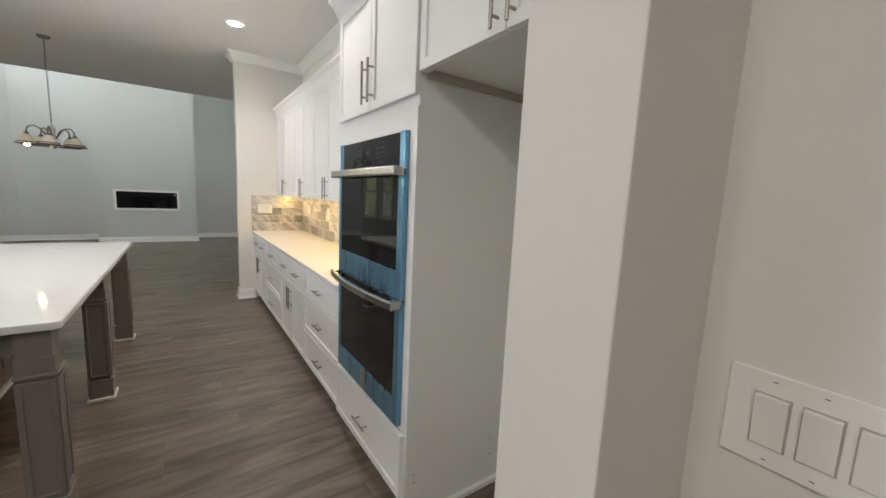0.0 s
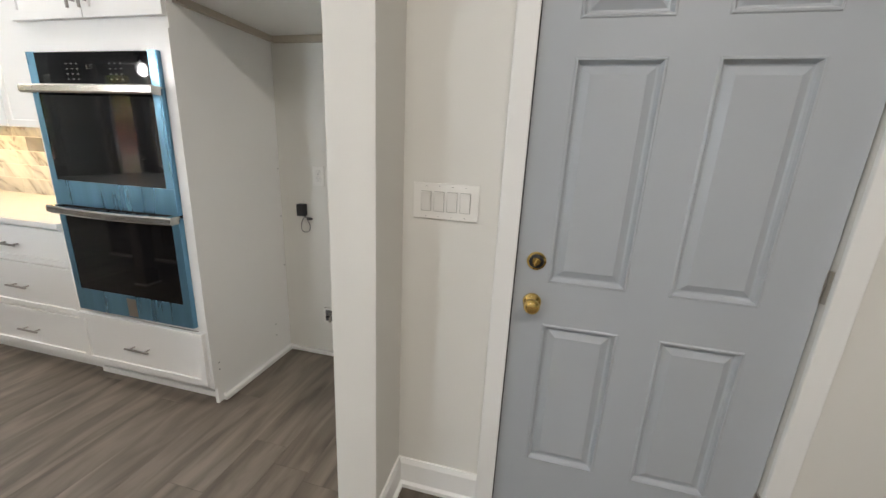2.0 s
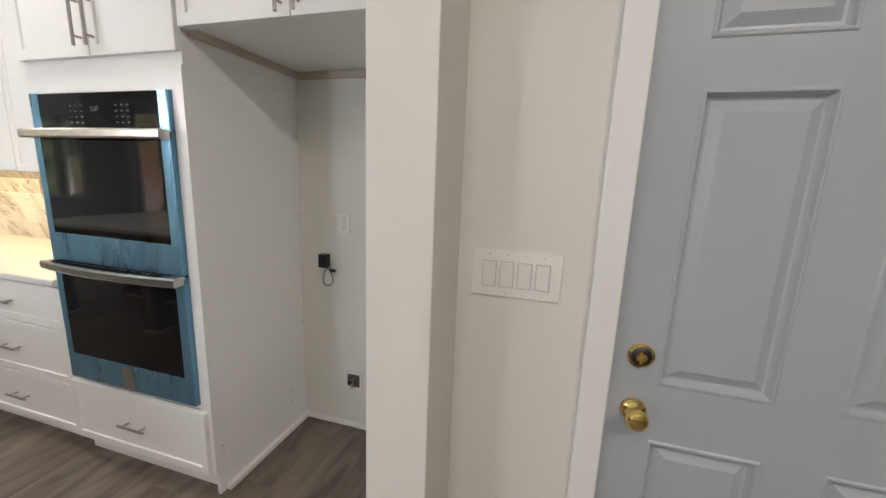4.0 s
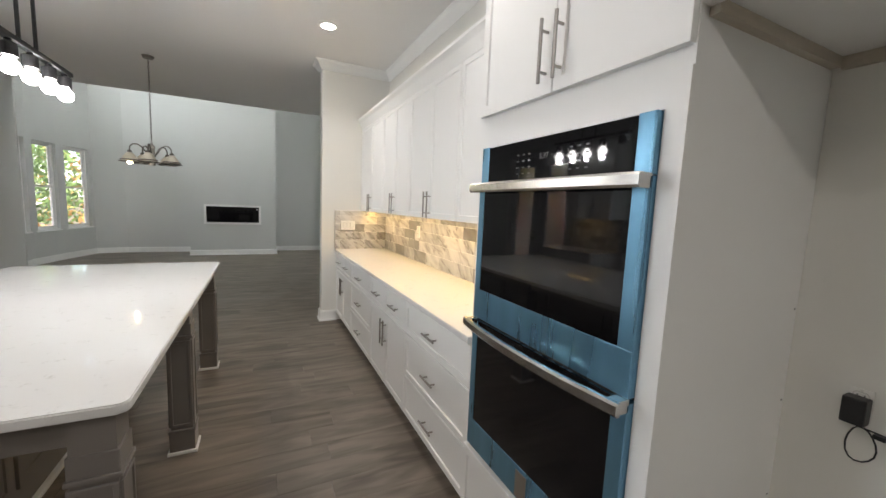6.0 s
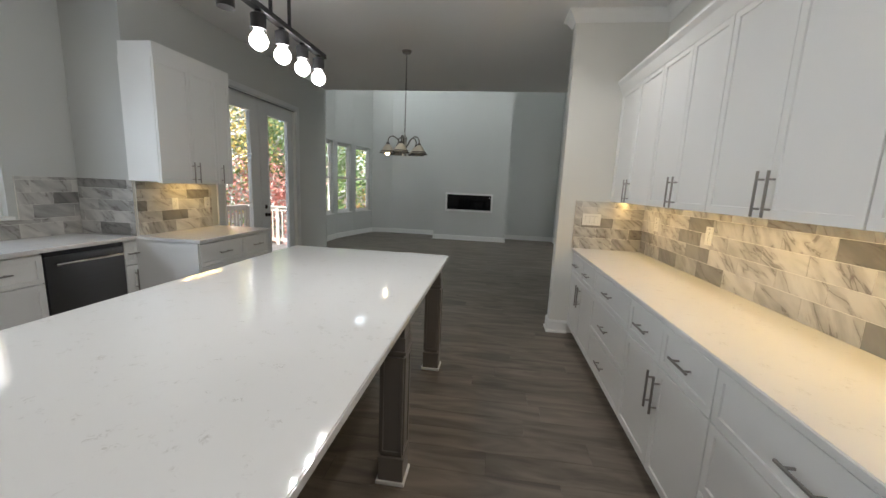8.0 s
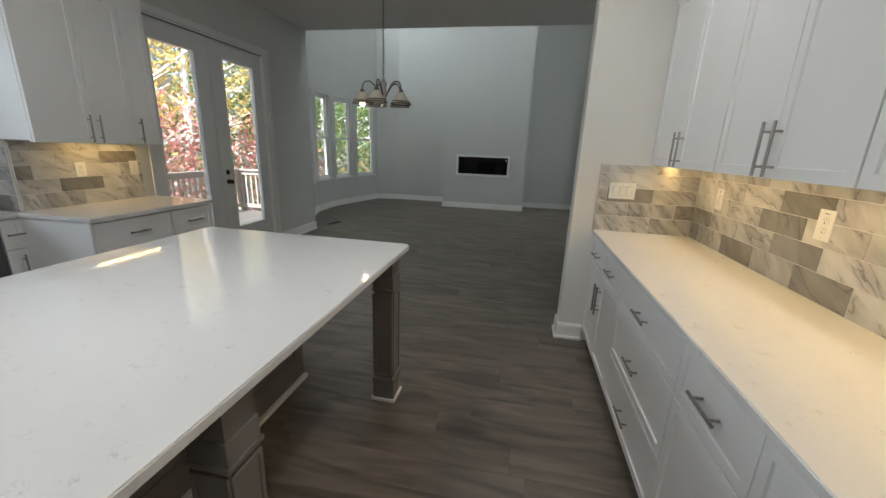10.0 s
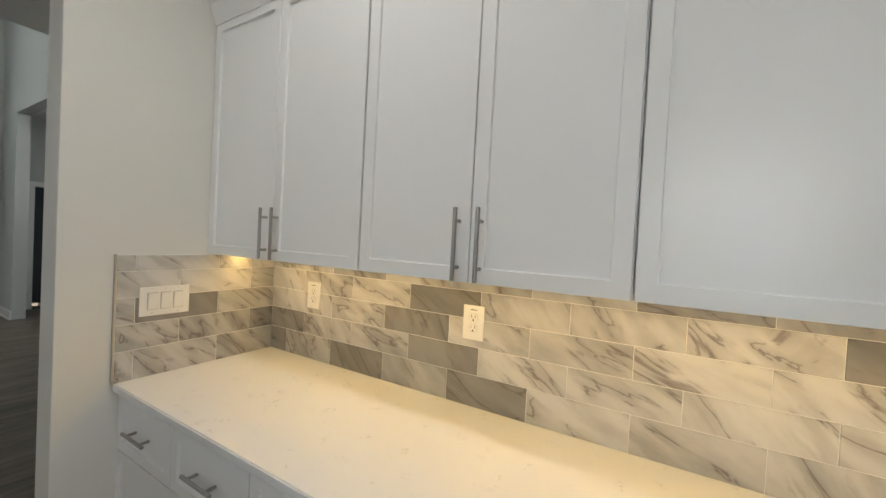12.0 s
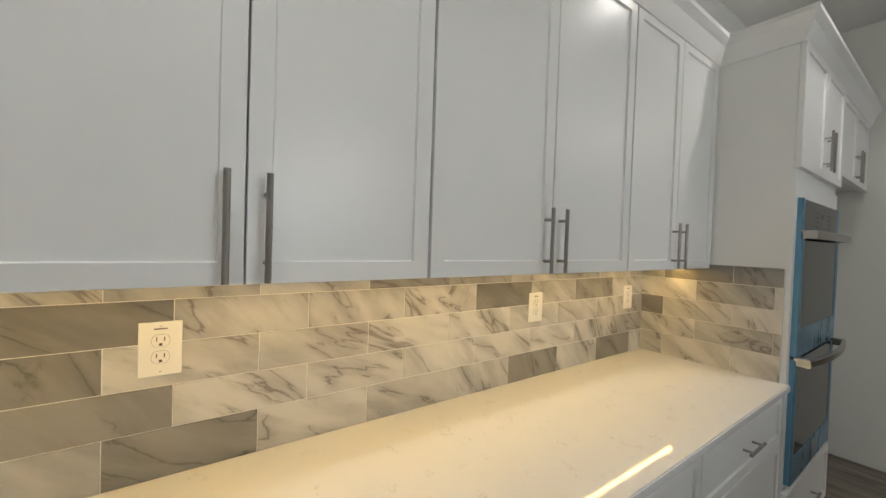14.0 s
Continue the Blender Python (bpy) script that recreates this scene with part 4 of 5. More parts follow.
WALLDOOR = material("patio_door_paint", (0.70, 0.71, 0.71), 0.35, vary=0.01, scale=3)
BLACKNOB = material("dark_bronze", (0.05, 0.04, 0.035), 0.35, 0.9)
french_leaf("door_2", 5.82, 6.71, None, 0.145, 0.18)
french_leaf("door_3", 6.72, 7.61, 0.10, 0.18, 0.145)
bm = bmesh.new()
for q in ((5.796, 0, 5.817, 2.599), (7.613, 0, 7.634, 2.599), (5.817, 2.588, 7.613, 2.599)):
    box(bm, LEFT_X - 0.149, q[0], q[1], LEFT_X - 0.002, q[2], q[3])
box(bm, LEFT_X - 0.149, 5.796, 0.0005, LEFT_X - 0.002, 7.634, 0.013)
structure("trim", bm, TRIM, "white frame of the glazed doors", "door frame")
bm = bmesh.new()
for q in ((5.775, 0.0, 5.794, 2.605), (7.637, 0, 7.715, 2.605), (5.775, 2.606, 7.715, 2.675)):
    box(bm, LEFT_X, q[0], q[1], LEFT_X + 0.018, q[2], q[3], bevel=0.004)
structure("trim", bm, WALLDOOR, "painted casing of the glazed doors", "door casing")
structure("trim", bx(LEFT_X - 0.03, 5.817, 2.5855, LEFT_X - 0.0005, 7.613, 2.5877), SLOT, "thin dark seal over the glazed doors", "seal")


# ---- windows ----
def sash_window(name, m, w, z0, z1, label):
    """A two-sash window; local x along the wall, y out of the room."""
    win = tagged(new(name), label, "window", kind="structure")
    win.matrix_world = m
    f = 0.035
    bm = bmesh.new()
    for q in ((0.001, z0 + 0.001, f, z1 - 0.001), (w - f, z0 + 0.001, w - 0.001, z1 - 0.001), (f, z0 + 0.001, w - f, z0 + f), (f, z1 - f, w - f, z1 - 0.001)):
        box(bm, q[0], 0.06, q[1], q[2], 0.14, q[3])
    part("window_frame", bm, TRIM, win)
    zm = (z0 + z1) / 2
    for a, b, y in ((z0 + f, zm + 0.02, 0.07), (zm - 0.02, z1 - f, 0.10)):
        bm = bmesh.new()
        for q in ((f, a, f + 0.035, b), (w - f - 0.035, a, w - f, b), (f + 0.035, a, w - f - 0.035, a + 0.04), (f + 0.035, b - 0.04, w - f - 0.035, b)):
            box(bm, q[0], y, q[1], q[2], y + 0.028, q[3])
        s = part("sash", bm, TRIM, win)
        p = part("pane", bx(f + 0.035, y + 0.011, a + 0.04, w - f - 0.035, y + 0.016, b - 0.04), CLEAR, s, "clear glass pane")
        p.visible_shadow = False
    part("window_sill", bx(-0.03, -0.022, z0 - 0.028, w + 0.03, 0.06, z0 + 0.0005, bevel=0.004), TRIM, win)
    return win


for i, (a, ang, s0, s1) in enumerate(bow_windows):
    m = pose(a.x, a.y, 0, 0, 0, ang) @ Matrix.Translation((s0, 0, 0))
    sash_window(f"window_{i + 1}", m, s1 - s0, SILL, HEAD, "tall white double-hung window in the bowed wall")
    # upper row is out of view, assumed so daylight reaches the tall room
    sash_window(f"window_{i + 11}", m, s1 - s0, SILL2, HEAD2, "unseen white upper window assumed high in the bowed wall")
# area lamps in the unseen high windows stand in for skylight in the tall room
for (a, ang, s0, s1), watts in zip(bow_windows, (8.5, 8.5, 6, 3.5)):
    m = pose(a.x, a.y, 0, 0, 0, ang) @ Matrix.Translation(((s0 + s1) / 2, 0.145, (SILL2 + HEAD2) / 2))
    lamp("high_window_fill", "AREA", watts, (0.90, 0.97, 0.98), m @ pose(0, 0, 0, -74, 0, 0), s1 - s0 - 0.16, HEAD2 - SILL2 - 0.16)
# added window and lamp, out of view, brighten the end wall beside the breast
sash_window("window_15", pose(1.77, 9.75, 0, 0, 0, -90), 1.0, SILL2, HEAD2, "unseen upper window added high in the tall room to light its end wall")
lamp("high_window_fill", "AREA", 12, (0.95, 0.98, 0.97), pose(1.915, 9.25, (SILL2 + HEAD2) / 2, 74, 0, 65), 0.84, HEAD2 - SILL2 - 0.16)
for i, (y0, y1) in enumerate(((2.62, 3.34), (3.46, 4.20))):
    sash_window(f"window_{i + 5}", pose(SINK_X, y0, 0, 0, 0, 90), y1 - y0, 1.12, 2.25, "white double-hung window over the sink run")
    lamp("sink_window_daylight", "AREA", 5.0 - 3.4 * i, (0.80, 0.91, 1.0), pose(SINK_X - 0.145, (y0 + y1) / 2, 1.69, 90, 0, -90), y1 - y0 - 0.16, 0.95)

# ---- fireplace ----
fire = empty("electric_fireplace", pose((FPX0 + FPX1) / 2, 12.36, (FPZ0 + FPZ1) / 2), "long black electric fireplace with a thin white frame", "fireplace")
fw, fh = FPX1 - FPX0, FPZ1 - FPZ0
bm = bmesh.new()
for q in ((-fw / 2, -fh / 2, fw / 2, -fh / 2 + 0.05), (-fw / 2, fh / 2 - 0.05, fw / 2, fh / 2), (-fw / 2, -fh / 2 + 0.05, -fw / 2 + 0.05, fh / 2 - 0.05), (fw / 2 - 0.05, -fh / 2 + 0.05, fw / 2, fh / 2 - 0.05)):
    box(bm, q[0], -0.02, q[1], q[2], 0.10, q[3], bevel=0.003)
part("surround", bm, TRIM, fire, "thin white frame")
part("firebox", bx(-fw / 2 + 0.051, 0.09, -fh / 2 + 0.051, fw / 2 - 0.051, 0.30, fh / 2 - 0.051), BLACK, fire, "black firebox")
part("glass_front", bx(-fw / 2 + 0.051, 0.02, -fh / 2 + 0.051, fw / 2 - 0.051, 0.026, fh / 2 - 0.051), OVGLASS, fire, "black glass front")
part("sticker", bx(fw / 2 - 0.11, 0.016, fh / 2 - 0.125, fw / 2 - 0.075, 0.0195, fh / 2 - 0.09), PAPER, fire, "small white sticker")

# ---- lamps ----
# serves the visible fixture and the unseen ones added as fill
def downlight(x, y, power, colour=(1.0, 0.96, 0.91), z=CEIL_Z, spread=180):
    dl = empty("recessed_and_fill_light", pose(x, y, z), "lit round recessed ceiling light with a white rim, some added unseen as fill", "ceiling light", "recessed lights")
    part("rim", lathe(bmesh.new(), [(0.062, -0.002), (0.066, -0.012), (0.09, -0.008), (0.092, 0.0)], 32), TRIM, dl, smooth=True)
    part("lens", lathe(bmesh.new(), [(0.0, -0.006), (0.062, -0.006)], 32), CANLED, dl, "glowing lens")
    lamp("recessed_and_fill_lamp", "AREA", power, colour, look((x, y, z - 0.02), (x, y, 0)), 0.12).data.spread = radians(spread)


downlight(0.53, 4.73, 1.9, spread=125)
downlight(0.53, 2.1, 2.0, spread=140)
# out of view, added to fill the refrigerator recess, oven side and door wall
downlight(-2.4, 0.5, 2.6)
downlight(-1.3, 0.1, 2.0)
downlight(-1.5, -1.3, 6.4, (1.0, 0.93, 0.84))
# out of view in the hall, added to light the end wall past the breast
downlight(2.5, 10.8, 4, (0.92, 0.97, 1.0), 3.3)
# out of view, weak extra fill over the sink aisle
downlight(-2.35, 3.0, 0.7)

tx, tz = -1.06, 2.19
track = empty("track_light", pose(tx, 3.373, tz), "black bar light with five bulbs hanging over the island", "pendant light")
part("bar", bx(-0.018, -0.43, -0.012, 0.018, 0.43, 0.012, bevel=0.003), BLACK, track)
for y in (-0.075, 0.075):
    part("stem", rod(bmesh.new(), (0, y, 0.012), (0, y, CEIL_Z - tz - 0.02), 0.008), BLACK, track)
part("canopy", lathe(bmesh.new(), [(0, CEIL_Z - tz - 0.03), (0.13, CEIL_Z - tz - 0.028), (0.14, CEIL_Z - tz - 0.0005), (0, CEIL_Z - tz - 0.0005)], 32), BLACK, track)
for i, y in enumerate((-0.355, -0.165, 0.01, 0.19, 0.365)):
    so = part("socket", lathe(bmesh.new(), [(0, -0.012), (0.012, -0.012), (0.014, -0.022), (0.030, -0.03), (0.030, -0.085), (0.0, -0.085)], 20, (0, y, 0)), BLACK, track)
    if i:
        part("bulb", ball(lathe(bmesh.new(), [(0.016, -0.085), (0.022, -0.10)], 16, (0, y, 0)), (0, y, -0.128), 0.036, 18), BULB, so, "lit globe bulb", smooth=True)
        lamp("bar_lamp", "POINT", 1.6, (1.0, 0.98, 0.95), pose(tx, 3.373 + y, tz - 0.182), 0.014)

cx, cy = -1.29, 6.72
ch = empty("chandelier", pose(cx, cy, 1.89), "brushed nickel chandelier with five bell shades, one bulb lit", "chandelier")
part("canopy", lathe(bmesh.new(), [(0, CEIL_Z - 1.89 - 0.035), (0.05, CEIL_Z - 1.89 - 0.03), (0.065, CEIL_Z - 1.89 - 0.0005), (0, CEIL_Z - 1.89 - 0.0005)], 28), BRONZE, ch)
bm = bmesh.new()
z = 0.30
k = 0
while z < CEIL_Z - 1.89 - 0.05:
    pts = [(0.008 * math.cos(a) * (k % 2), 0.008 * math.cos(a) * ((k + 1) % 2), z + 0.014 + 0.018 * math.sin(a)) for a in [j * math.pi / 4 for j in range(8)]]
    tube(bm, pts, 0.0035, 5, True)
    z += 0.028
    k += 1
part("chain", bm, BRONZE, ch)
part("column", lathe(bmesh.new(), [(0, -0.01), (0.022, -0.005), (0.030, 0.0), (0.030, 0.20), (0.036, 0.215), (0.032, 0.24), (0.012, 0.26), (0.008, 0.30), (0, 0.30)], 20), NICKEL, ch, "satin nickel column")
for i in range(5):
    a = radians(200 + i * 72)
    c, s = math.cos(a), math.sin(a)
    P = lambda r, z: (c * r, s * r, z)
    arm = part("arm", tube(bmesh.new(), [P(0.02, 0.10), P(0.06, 0.155), P(0.10, 0.215), P(0.145, 0.245), P(0.19, 0.238), P(0.215, 0.205), P(0.22, 0.165)], 0.0075), BRONZE, ch, smooth=True)
    part("socket", lathe(bmesh.new(), [(0, 0.165), (0.02, 0.16), (0.026, 0.13), (0.0, 0.13)], 18, (c * 0.22, s * 0.22, 0)), BRONZE, arm, smooth=True)
    part("shade", lathe(bmesh.new(), [(0.024, 0.135), (0.040, 0.122), (0.062, 0.090), (0.078, 0.055), (0.088, 0.030), (0.085, 0.030), (0.058, 0.090), (0.022, 0.13)], 24, (c * 0.22, s * 0.22, 0)), FROST, arm, "cream frosted glass bell shade", smooth=True)
    for rr, rz in ((0.092, 0.046), (0.106, 0.024)):
        ring = [(c * 0.22 + rr * math.cos(t), s * 0.22 + rr * math.sin(t), rz) for t in [j * 2 * math.pi / 28 for j in range(28)]]
        part("ring", tube(bmesh.new(), ring, 0.0055, 6, True), BRONZE, arm, "dark metal ring")
    if i == 0:
        part("bulb", ball(bmesh.new(), (c * 0.22, s * 0.22, 0.020), 0.027, 16), BULBW, arm, "lit warm bulb", smooth=True)
        lamp("chandelier_lamp", "POINT", 1.0, (1.0, 0.72, 0.42), pose(cx + c * 0.22, cy + s * 0.22, 1.89 + 0.0), 0.02)

# warm strips under the wall cabinets
def strip(name, x, y0, y1, z, power):
    st = empty(name, pose(x, (y0 + y1) / 2, z), "warm white light strip fixed under the wall cabinets", "strip light")
    h = (y1 - y0) / 2
    part("channel", bx(-0.010, -h, -0.008, 0.010, h, 0.0), TRIM, st)
    part("diffuser", bx(-0.007, -h + 0.004, -0.0105, 0.007, h - 0.004, -0.0085), LED, st, "glowing diffuser")
    lamp("strip_lamp", "AREA", power, (1.0, 0.64, 0.18), pose(x, (y0 + y1) / 2, z - 0.014), 0.02, y1 - y0)


strip("strip_light", 1.24, 2.26, 5.66, UPPER_Z0 + 0.011, 1.85)
strip("strip_light", -3.18, 5.05, 5.60, 1.441, 0.42)

# ---- floor and wall details ----
def floor_vent(x, y, rz):
    v = empty("floor_vent", pose(x, y, 0.0, 0, 0, rz), "dark metal floor register in the plank floor", "vent")
    bm = bmesh.new()
    for q in ((-0.16, -0.06, 0.16, -0.05), (-0.16, 0.05, 0.16, 0.06), (-0.16, -0.05, -0.15, 0.05), (0.15, -0.05, 0.16, 0.05)):
        box(bm, q[0], q[1], 0.0005, q[2], q[3], 0.005)
    part("frame", bm, BLACK, v)
    for i in range(12):
        x0 = -0.145 + i * 0.0245
        part("slat", bx(x0, -0.0495, 0.0005, x0 + 0.012, 0.0495, 0.004), BLACK, v)


floor_vent(-3.25, 9.29, 78)
floor_vent(-3.0, 12.95, 8)

# ---- outside ----
deck = tagged(new("deck"), "weathered grey board deck outside the glazed doors", "deck", kind="structure")
DX0, DY0, DY1 = -6.35, 3.6, 10.6
n = 20
for i in range(n):
    x0 = DX0 + i * 0.147
    part("board", bx(x0, DY0, DECK_Z - 0.03, x0 + 0.14, DY1 if x0 + 0.14 < -4.4 else 9.0, DECK_Z), DECK, deck)
structure("deck_frame", bx(DX0 + 0.02, DY0 + 0.02, DECK_Z - 0.28, -3.33, DY1 - 1.65, DECK_Z - 0.035), DECK, "timber deck frame", "deck")


def railing(a, b):
    a, b = Vector(a), Vector(b)
    L = (b - a).length
    rl = empty("deck_railing", pose(a.x, a.y, DECK_Z, 0, 0, math.degrees(math.atan2(b.y - a.y, b.x - a.x))), "pale wooden deck railing with square balusters", "railing", "deck railings")
    part("top_rail", bx(0, -0.07, 0.94, L, 0.07, 0.98, bevel=0.005), RAILP, rl)
    part("upper_rail", bx(0, -0.02, 0.85, L, 0.02, 0.94), RAILP, rl)
    part("lower_rail", bx(0, -0.02, 0.08, L, 0.02, 0.17), RAILP, rl)
    k = 0.06
    while k < L - 0.05:
        part("baluster", bx(k, -0.018, 0.10, k + 0.036, 0.018, 0.90), RAILP, rl)
        k += 0.13
    for q in (0.0, L / 2, L):
        part("post", bx(q - 0.045, -0.045, 0.0, q + 0.045, 0.045, 0.94), RAILP, rl)


railing((DX0 + 0.06, DY0), (DX0 + 0.06, DY1))
railing((-4.6, DY1 - 0.06), (DX0 + 0.06, DY1 - 0.06))
railing((DX0 + 0.06, DY0 + 0.06), (-4.0, DY0 + 0.06))


def tree(x, y, h, r, leaf, n, label, seed, lean=0.0):
    rng = random.Random(seed)
    t = empty("tree", pose(x, y, -3.0), label, "tree", "garden trees")
    bm = bmesh.new()
    pts = [Vector((lean * (i / 8) ** 2 * h * 0.3 + rng.uniform(-0.08, 0.08), rng.uniform(-0.08, 0.08), h * i / 8)) for i in range(9)]
    for i in range(8):
        rod(bm, pts[i], pts[i + 1] + (pts[i + 1] - pts[i]) * 0.03, r * (1 - i / 9.5), 9, r * (1 - (i + 1) / 9.5))
    tips = []
    for k in range(16):
        i = rng.randint(2, 7)
        a, l = rng.uniform(0, 6.28), rng.uniform(0.18, 0.36) * h * (1 - i / 14)
        p = pts[i]
        q = p + Vector((math.cos(a) * l, math.sin(a) * l, l * rng.uniform(0.3, 0.9)))
        rod(bm, p, q, r * 0.5 * (1 - i / 10), 7, 0.022)
        for _ in range(3):
            a2 = a + rng.uniform(-1, 1)
            q0 = p.lerp(q, rng.uniform(0.4, 0.9))
            q2 = q0 + Vector((math.cos(a2), math.sin(a2), rng.uniform(0.1, 0.9))) * l * 0.45
            rod(bm, q0, q2, 0.03, 5, 0.008)
            tips.append(q2)
        tips.append(q)
    part("trunk", bm, BARK, t, "pale bare trunk and limbs")
    verts, faces = [], []
    for _ in range(n):
        c = rng.choice(tips) + Vector((rng.gauss(0, 0.45), rng.gauss(0, 0.45), rng.gauss(0, 0.36)))
        s = rng.uniform(0.04, 0.095)
        u = Vector((rng.gauss(0, 1), rng.gauss(0, 1), rng.gauss(0, 1))).normalized()
        v = u.orthogonal().normalized()
        k = len(verts)
        verts += [c - u * s, c + v * s * 0.55 + u * s * 0.1, c + u * s, c - v * s * 0.55 + u * s * 0.1]
        faces.append((k, k + 1, k + 2, k + 3))
    me = bpy.data.meshes.new("crown")
    me.from_pydata(verts, [], faces)
    me.materials.append(leaf)
    c = new("crown", me)
    c.parent = t
    tagged(c, kind="stuff")


rng = random.Random(5)
kinds = [(LEAF_Y, "tall tree with yellow autumn leaves behind the deck"), (LEAF_O, "tall tree with orange autumn leaves behind the deck"), (LEAF_G, "leafy green tree behind the deck"), (LEAF_R, "small tree with deep red autumn leaves beside the deck")]
spots = [(-8.8, 10.6, 4.8, 3), (-9.6, 12.4, 8.5, 0), (-10.8, 10.0, 11.0, 0), (-8.4, 14.0, 4.6, 3), (-11.8, 13.4, 12.0, 0), (-12.5, 8.0, 11.5, 1), (-9.0, 15.5, 9.0, 2), (-7.6, 17.2, 9.5, 2),
         (-11.5, 17.0, 12.0, 2), (-14.5, 14.0, 13.0, 1), (-15.5, 10.5, 13.0, 0), (-14.0, 19.0, 13.5, 2), (-10.5, 6.2, 9.0, 1), (-13.5, 4.5, 12.0, 2), (-10.0, 2.6, 10.0, 2), (-9.4, 20.5, 12.0, 2), (-17.5, 16.5, 14.0, 2), (-18.0, 8.5, 14.0, 2), (-12.5, 23.0, 13.0, 2), (-6.6, 22.0, 12.0, 2), (-16.0, 22.5, 14.0, 2), (-19.0, 12.5, 14.0, 1)]
for i, (x, y, h, k) in enumerate(spots):
    tree(x, y, h, 0.15 + 0.011 * h, kinds[k][0], (2300, 2800, 5200, 2000)[k], kinds[k][1], 11 + i, rng.uniform(-0.6, 0.6))
woods = bpy.data.meshes.new("far_woods")
wv, wf = [], []
for i in range(26000):
    a = rng.uniform(radians(95), radians(200))
    d = rng.uniform(24, 40)
    c = Vector((-4 + d * math.cos(a), 9 + d * math.sin(a), -3 + rng.uniform(0, 1) ** 1.2 * 15))
    s = rng.uniform(0.12, 0.34)
    u = Vector((rng.gauss(0, 1), rng.gauss(0, 1), rng.gauss(0, 1))).normalized()
    v = u.orthogonal().normalized()
    q = len(wv)
    wv += [c - u * s, c + v * s * 0.6, c + u * s, c - v * s * 0.6]
    wf.append((q, q + 1, q + 2, q + 3))
woods.from_pydata(wv, [], wf)
for mm in (LEAF_G, LEAF_Y, LEAF_O):
    woods.materials.append(mm)
woods.polygons.foreach_set("material_index", [rng.choice((0, 0, 0, 1, 2)) for _ in wf])
tagged(new("far_woods", woods), "mixed green and yellow woodland in the distance", "woods", kind="stuff")


# ---- marble tiles ----
TL, TH, TH_FIRST, JT = 0.3175, 0.1035, 0.119, 0.0022
_tile_cache = {}


def tile_mesh(w, h, mat):
    key = (round(w, 4), round(h, 4), mat.name)
    if key not in _tile_cache:
        bm = bmesh.new()
        box(bm, 0, -0.008, 0, w, 0, h)
        bm.normal_update()
        f = min(bm.faces, key=lambda q: q.normal.y)
        bmesh.ops.inset_region(bm, faces=[f], thickness=0.0012, depth=0.001)
        me = bpy.data.meshes.new("tile")
        bm.to_mesh(me)
        bm.free()
        me.materials.append(mat)
        _tile_cache[key] = me
    return _tile_cache[key]


def tiled(name, m, w, z0, z1, shift, dark, label, shift2=None):
    """Tiles in half bond on a grout bed, facing -y; shift: the first joint of the odd rows; dark: (row, column) of the grey tiles."""
    bed = tagged(part(name, bx(0, -0.0108, z0, w, 0, z1), GROUT), label, "backsplash", kind="structure")
    bed.matrix_world = m
    row, z = 0, z0
    while z < z1 - 0.01:
        h = min(TH if row else TH_FIRST, z1 - z)
        s = shift if row % 2 == 0 else (shift + TL / 2 if shift2 is None else shift2)
        s = s % TL - TL
        col = 0
        while s < w - 0.004:
            a, b = max(s, 0), min(s + TL, w)
            if b - a > 0.012:
                ob = new("tile", tile_mesh(b - a - JT, h - JT, TILED if (row, col) in dark else TILE))
                ob.parent = bed
                ob.location = (a + JT / 2, -0.0035, z + JT / 2)
            s += TL
            col += 1
        z += h
        row += 1
    return bed


y_left = WING_Y - 0.012
CZ = COUNTER - 0.003
tiled("backsplash_1", pose(WALL_X - 0.001, y_left, 0, 0, 0, -90), y_left - 2.236, CZ, UPPER_Z0 + 0.03, (y_left - 4.597), {(0, 0), (0, 2), (0, 4), (0, 8), (0, 10), (1, 0), (1, 3), (2, 3), (3, 3), (3, 7), (3, 9)},
      "marble tile backsplash with grey veining, lit warm from above", (y_left - 4.468))
tiled("backsplash_2", pose(0.775, WING_Y - 0.001, 0), WALL_X - 0.775 - 0.012, CZ, 1.425, 0.06, {(1, 2), (2, 1)}, "marble tile on the wing wall with a metal edge strip")
tiled("backsplash_3", pose(WALL_X - 0.012, 2.236, 0, 0, 0, 180), WALL_X - 0.012 - 0.812, CZ, 1.45, 0.12, {(2, 0), (4, 1), (4, 2)}, "marble tile on the side of the oven cabinet")
structure("trim", bx(0.769, WING_Y - 0.013, CZ, 0.7745, WING_Y - 0.0005, 1.428), NICKEL, "thin metal edge strip beside the marble tile", "edge strip")
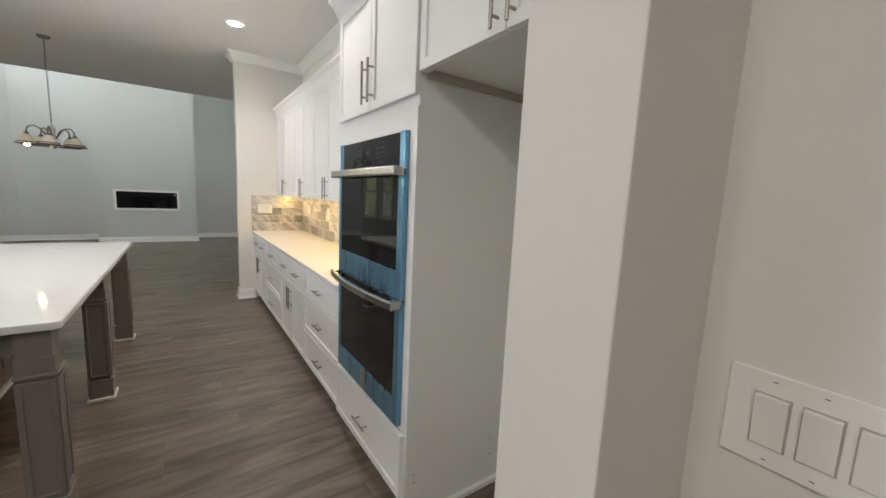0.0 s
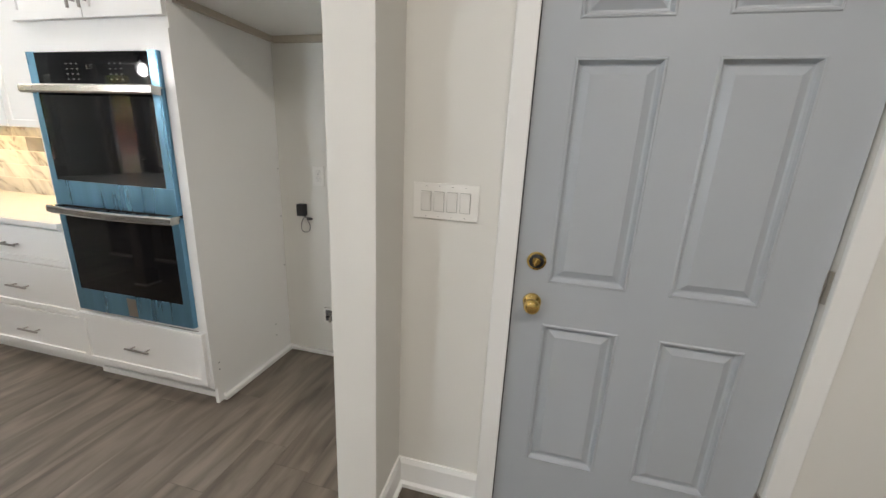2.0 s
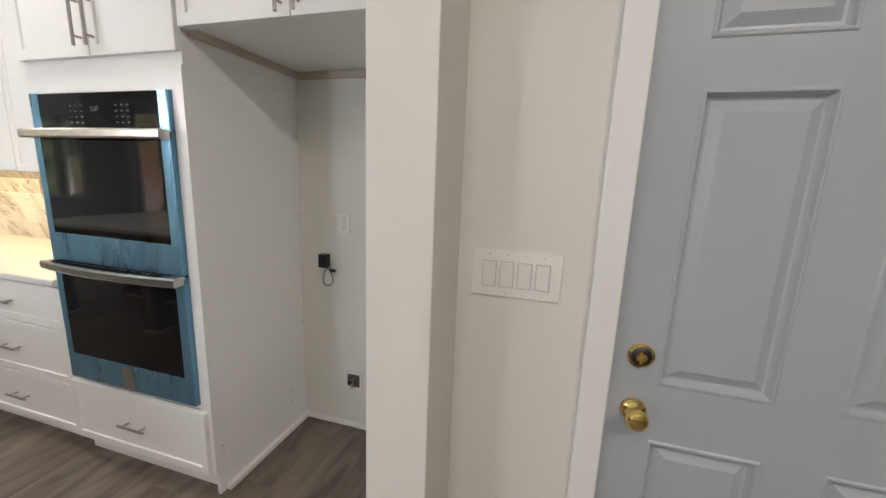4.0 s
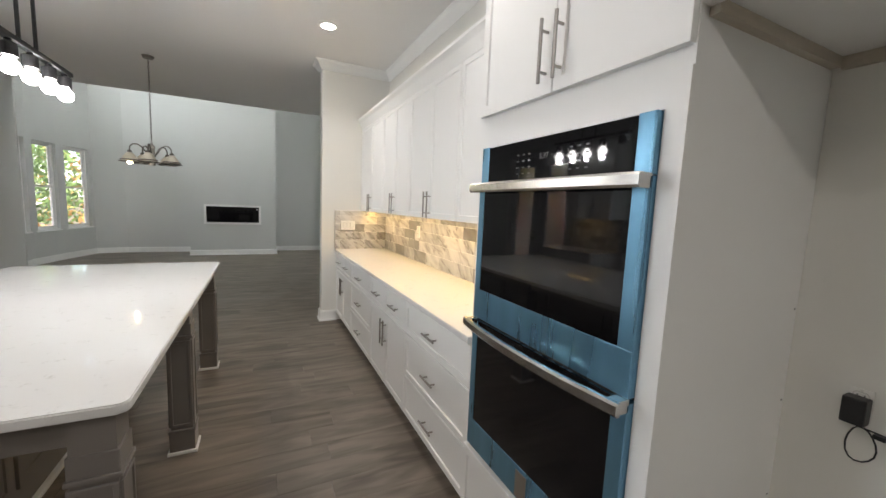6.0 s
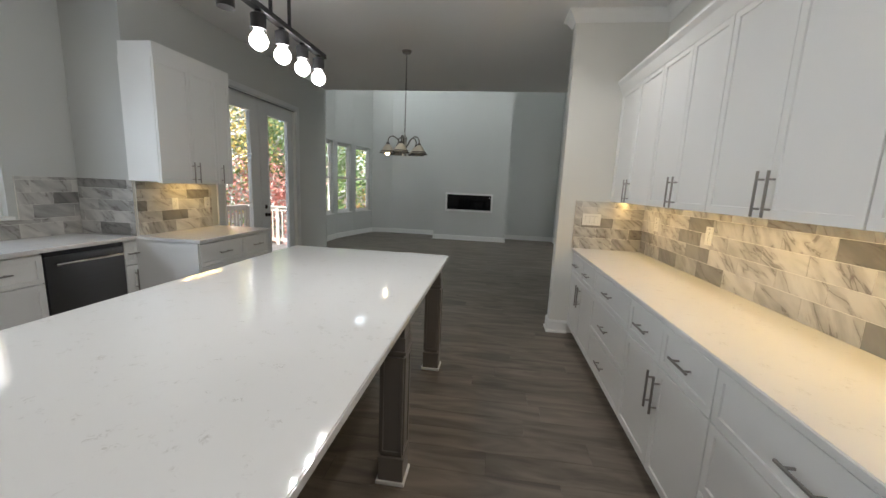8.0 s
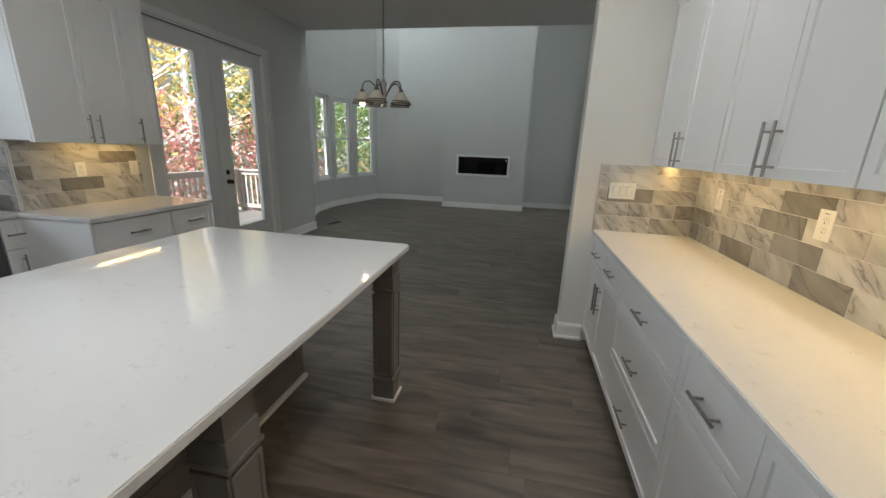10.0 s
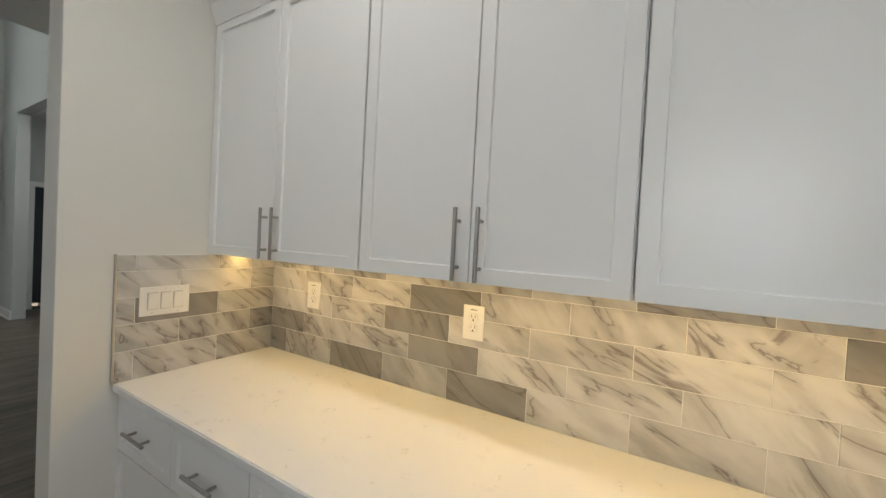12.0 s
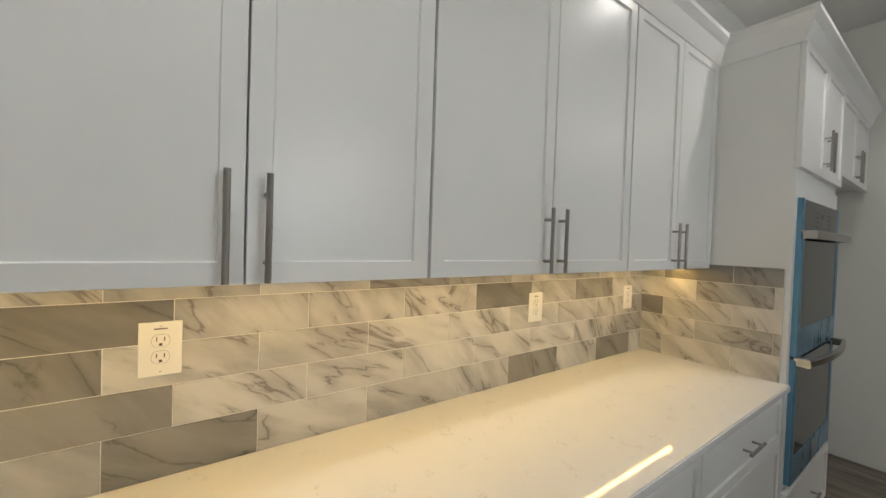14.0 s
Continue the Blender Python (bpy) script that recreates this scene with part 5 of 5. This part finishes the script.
tiled("backsplash_4", pose(LEFT_X + 0.001, 4.742, 0, 0, 0, 90), 0.93, CZ, 1.43, 0.1, {(1, 1), (3, 2), (2, 0)}, "marble tile backsplash beside the glazed doors")
tiled("backsplash_5", pose(SINK_X + 0.012, 4.738, 0), LEFT_X - SINK_X - 0.014, CZ, 1.445, 0.2, {(4, 0), (4, 1), (0, 1)}, "marble tile on the wall return")
tiled("backsplash_6", pose(SINK_X + 0.001, 1.93, 0, 0, 0, 90), 2.795, CZ, 1.09, 0.1, {(0, 3)}, "marble tile along the sink wall")
tiled("backsplash_7", pose(SINK_X + 0.001, 4.26, 0, 0, 0, 90), 0.465, 1.0905, 1.445, 0.1, {(1, 1)}, "marble tile beside the sink window")

# ---- floor planks ----
PW, PL = 0.178, 1.22
prng = random.Random(3)
near, far = [], []
row = 0
y = -6.14
while y < 13.1:
    x = -4.5 + prng.uniform(-PL, 0)
    while x < 2.35:
        x0, x1 = max(x, -4.5), min(x + PL, 2.35)
        if x1 - x0 > 0.03:
            (near if (-1.6 < x0 < 1.4 and 0.2 < y < 8.2) else far).append((x0, y, x1 - x0))
        x += PL
    y += PW
    row += 1
extra = near[300:]
near, far = near[:300], far + extra
_pl = {}
for x0, y0, w in near:
    key = round(w, 3)
    if key not in _pl:
        bm = bx(0, 0, -0.0055, w - 0.0012, PW - 0.0012, 0.0)
        me = bpy.data.meshes.new("plank")
        bm.to_mesh(me)
        bm.free()
        me.materials.append(PLANK)
        _pl[key] = me
    ob = new("plank", _pl[key])
    ob.parent = floor
    ob.location = (x0, y0, 0)
v, f = [], []
for x0, y0, w in far:
    k = len(v)
    x1, y1 = x0 + w - 0.0012, y0 + PW - 0.0012
    v += [(x0, y0, 0), (x1, y0, 0), (x1, y1, 0), (x0, y1, 0)]
    f.append((k, k + 1, k + 2, k + 3))
me = bpy.data.meshes.new("planks")
me.from_pydata(v, [], f)
me.materials.append(PLANK)
pk = new("planks", me)
pk.parent = floor
tagged(pk, kind="stuff")
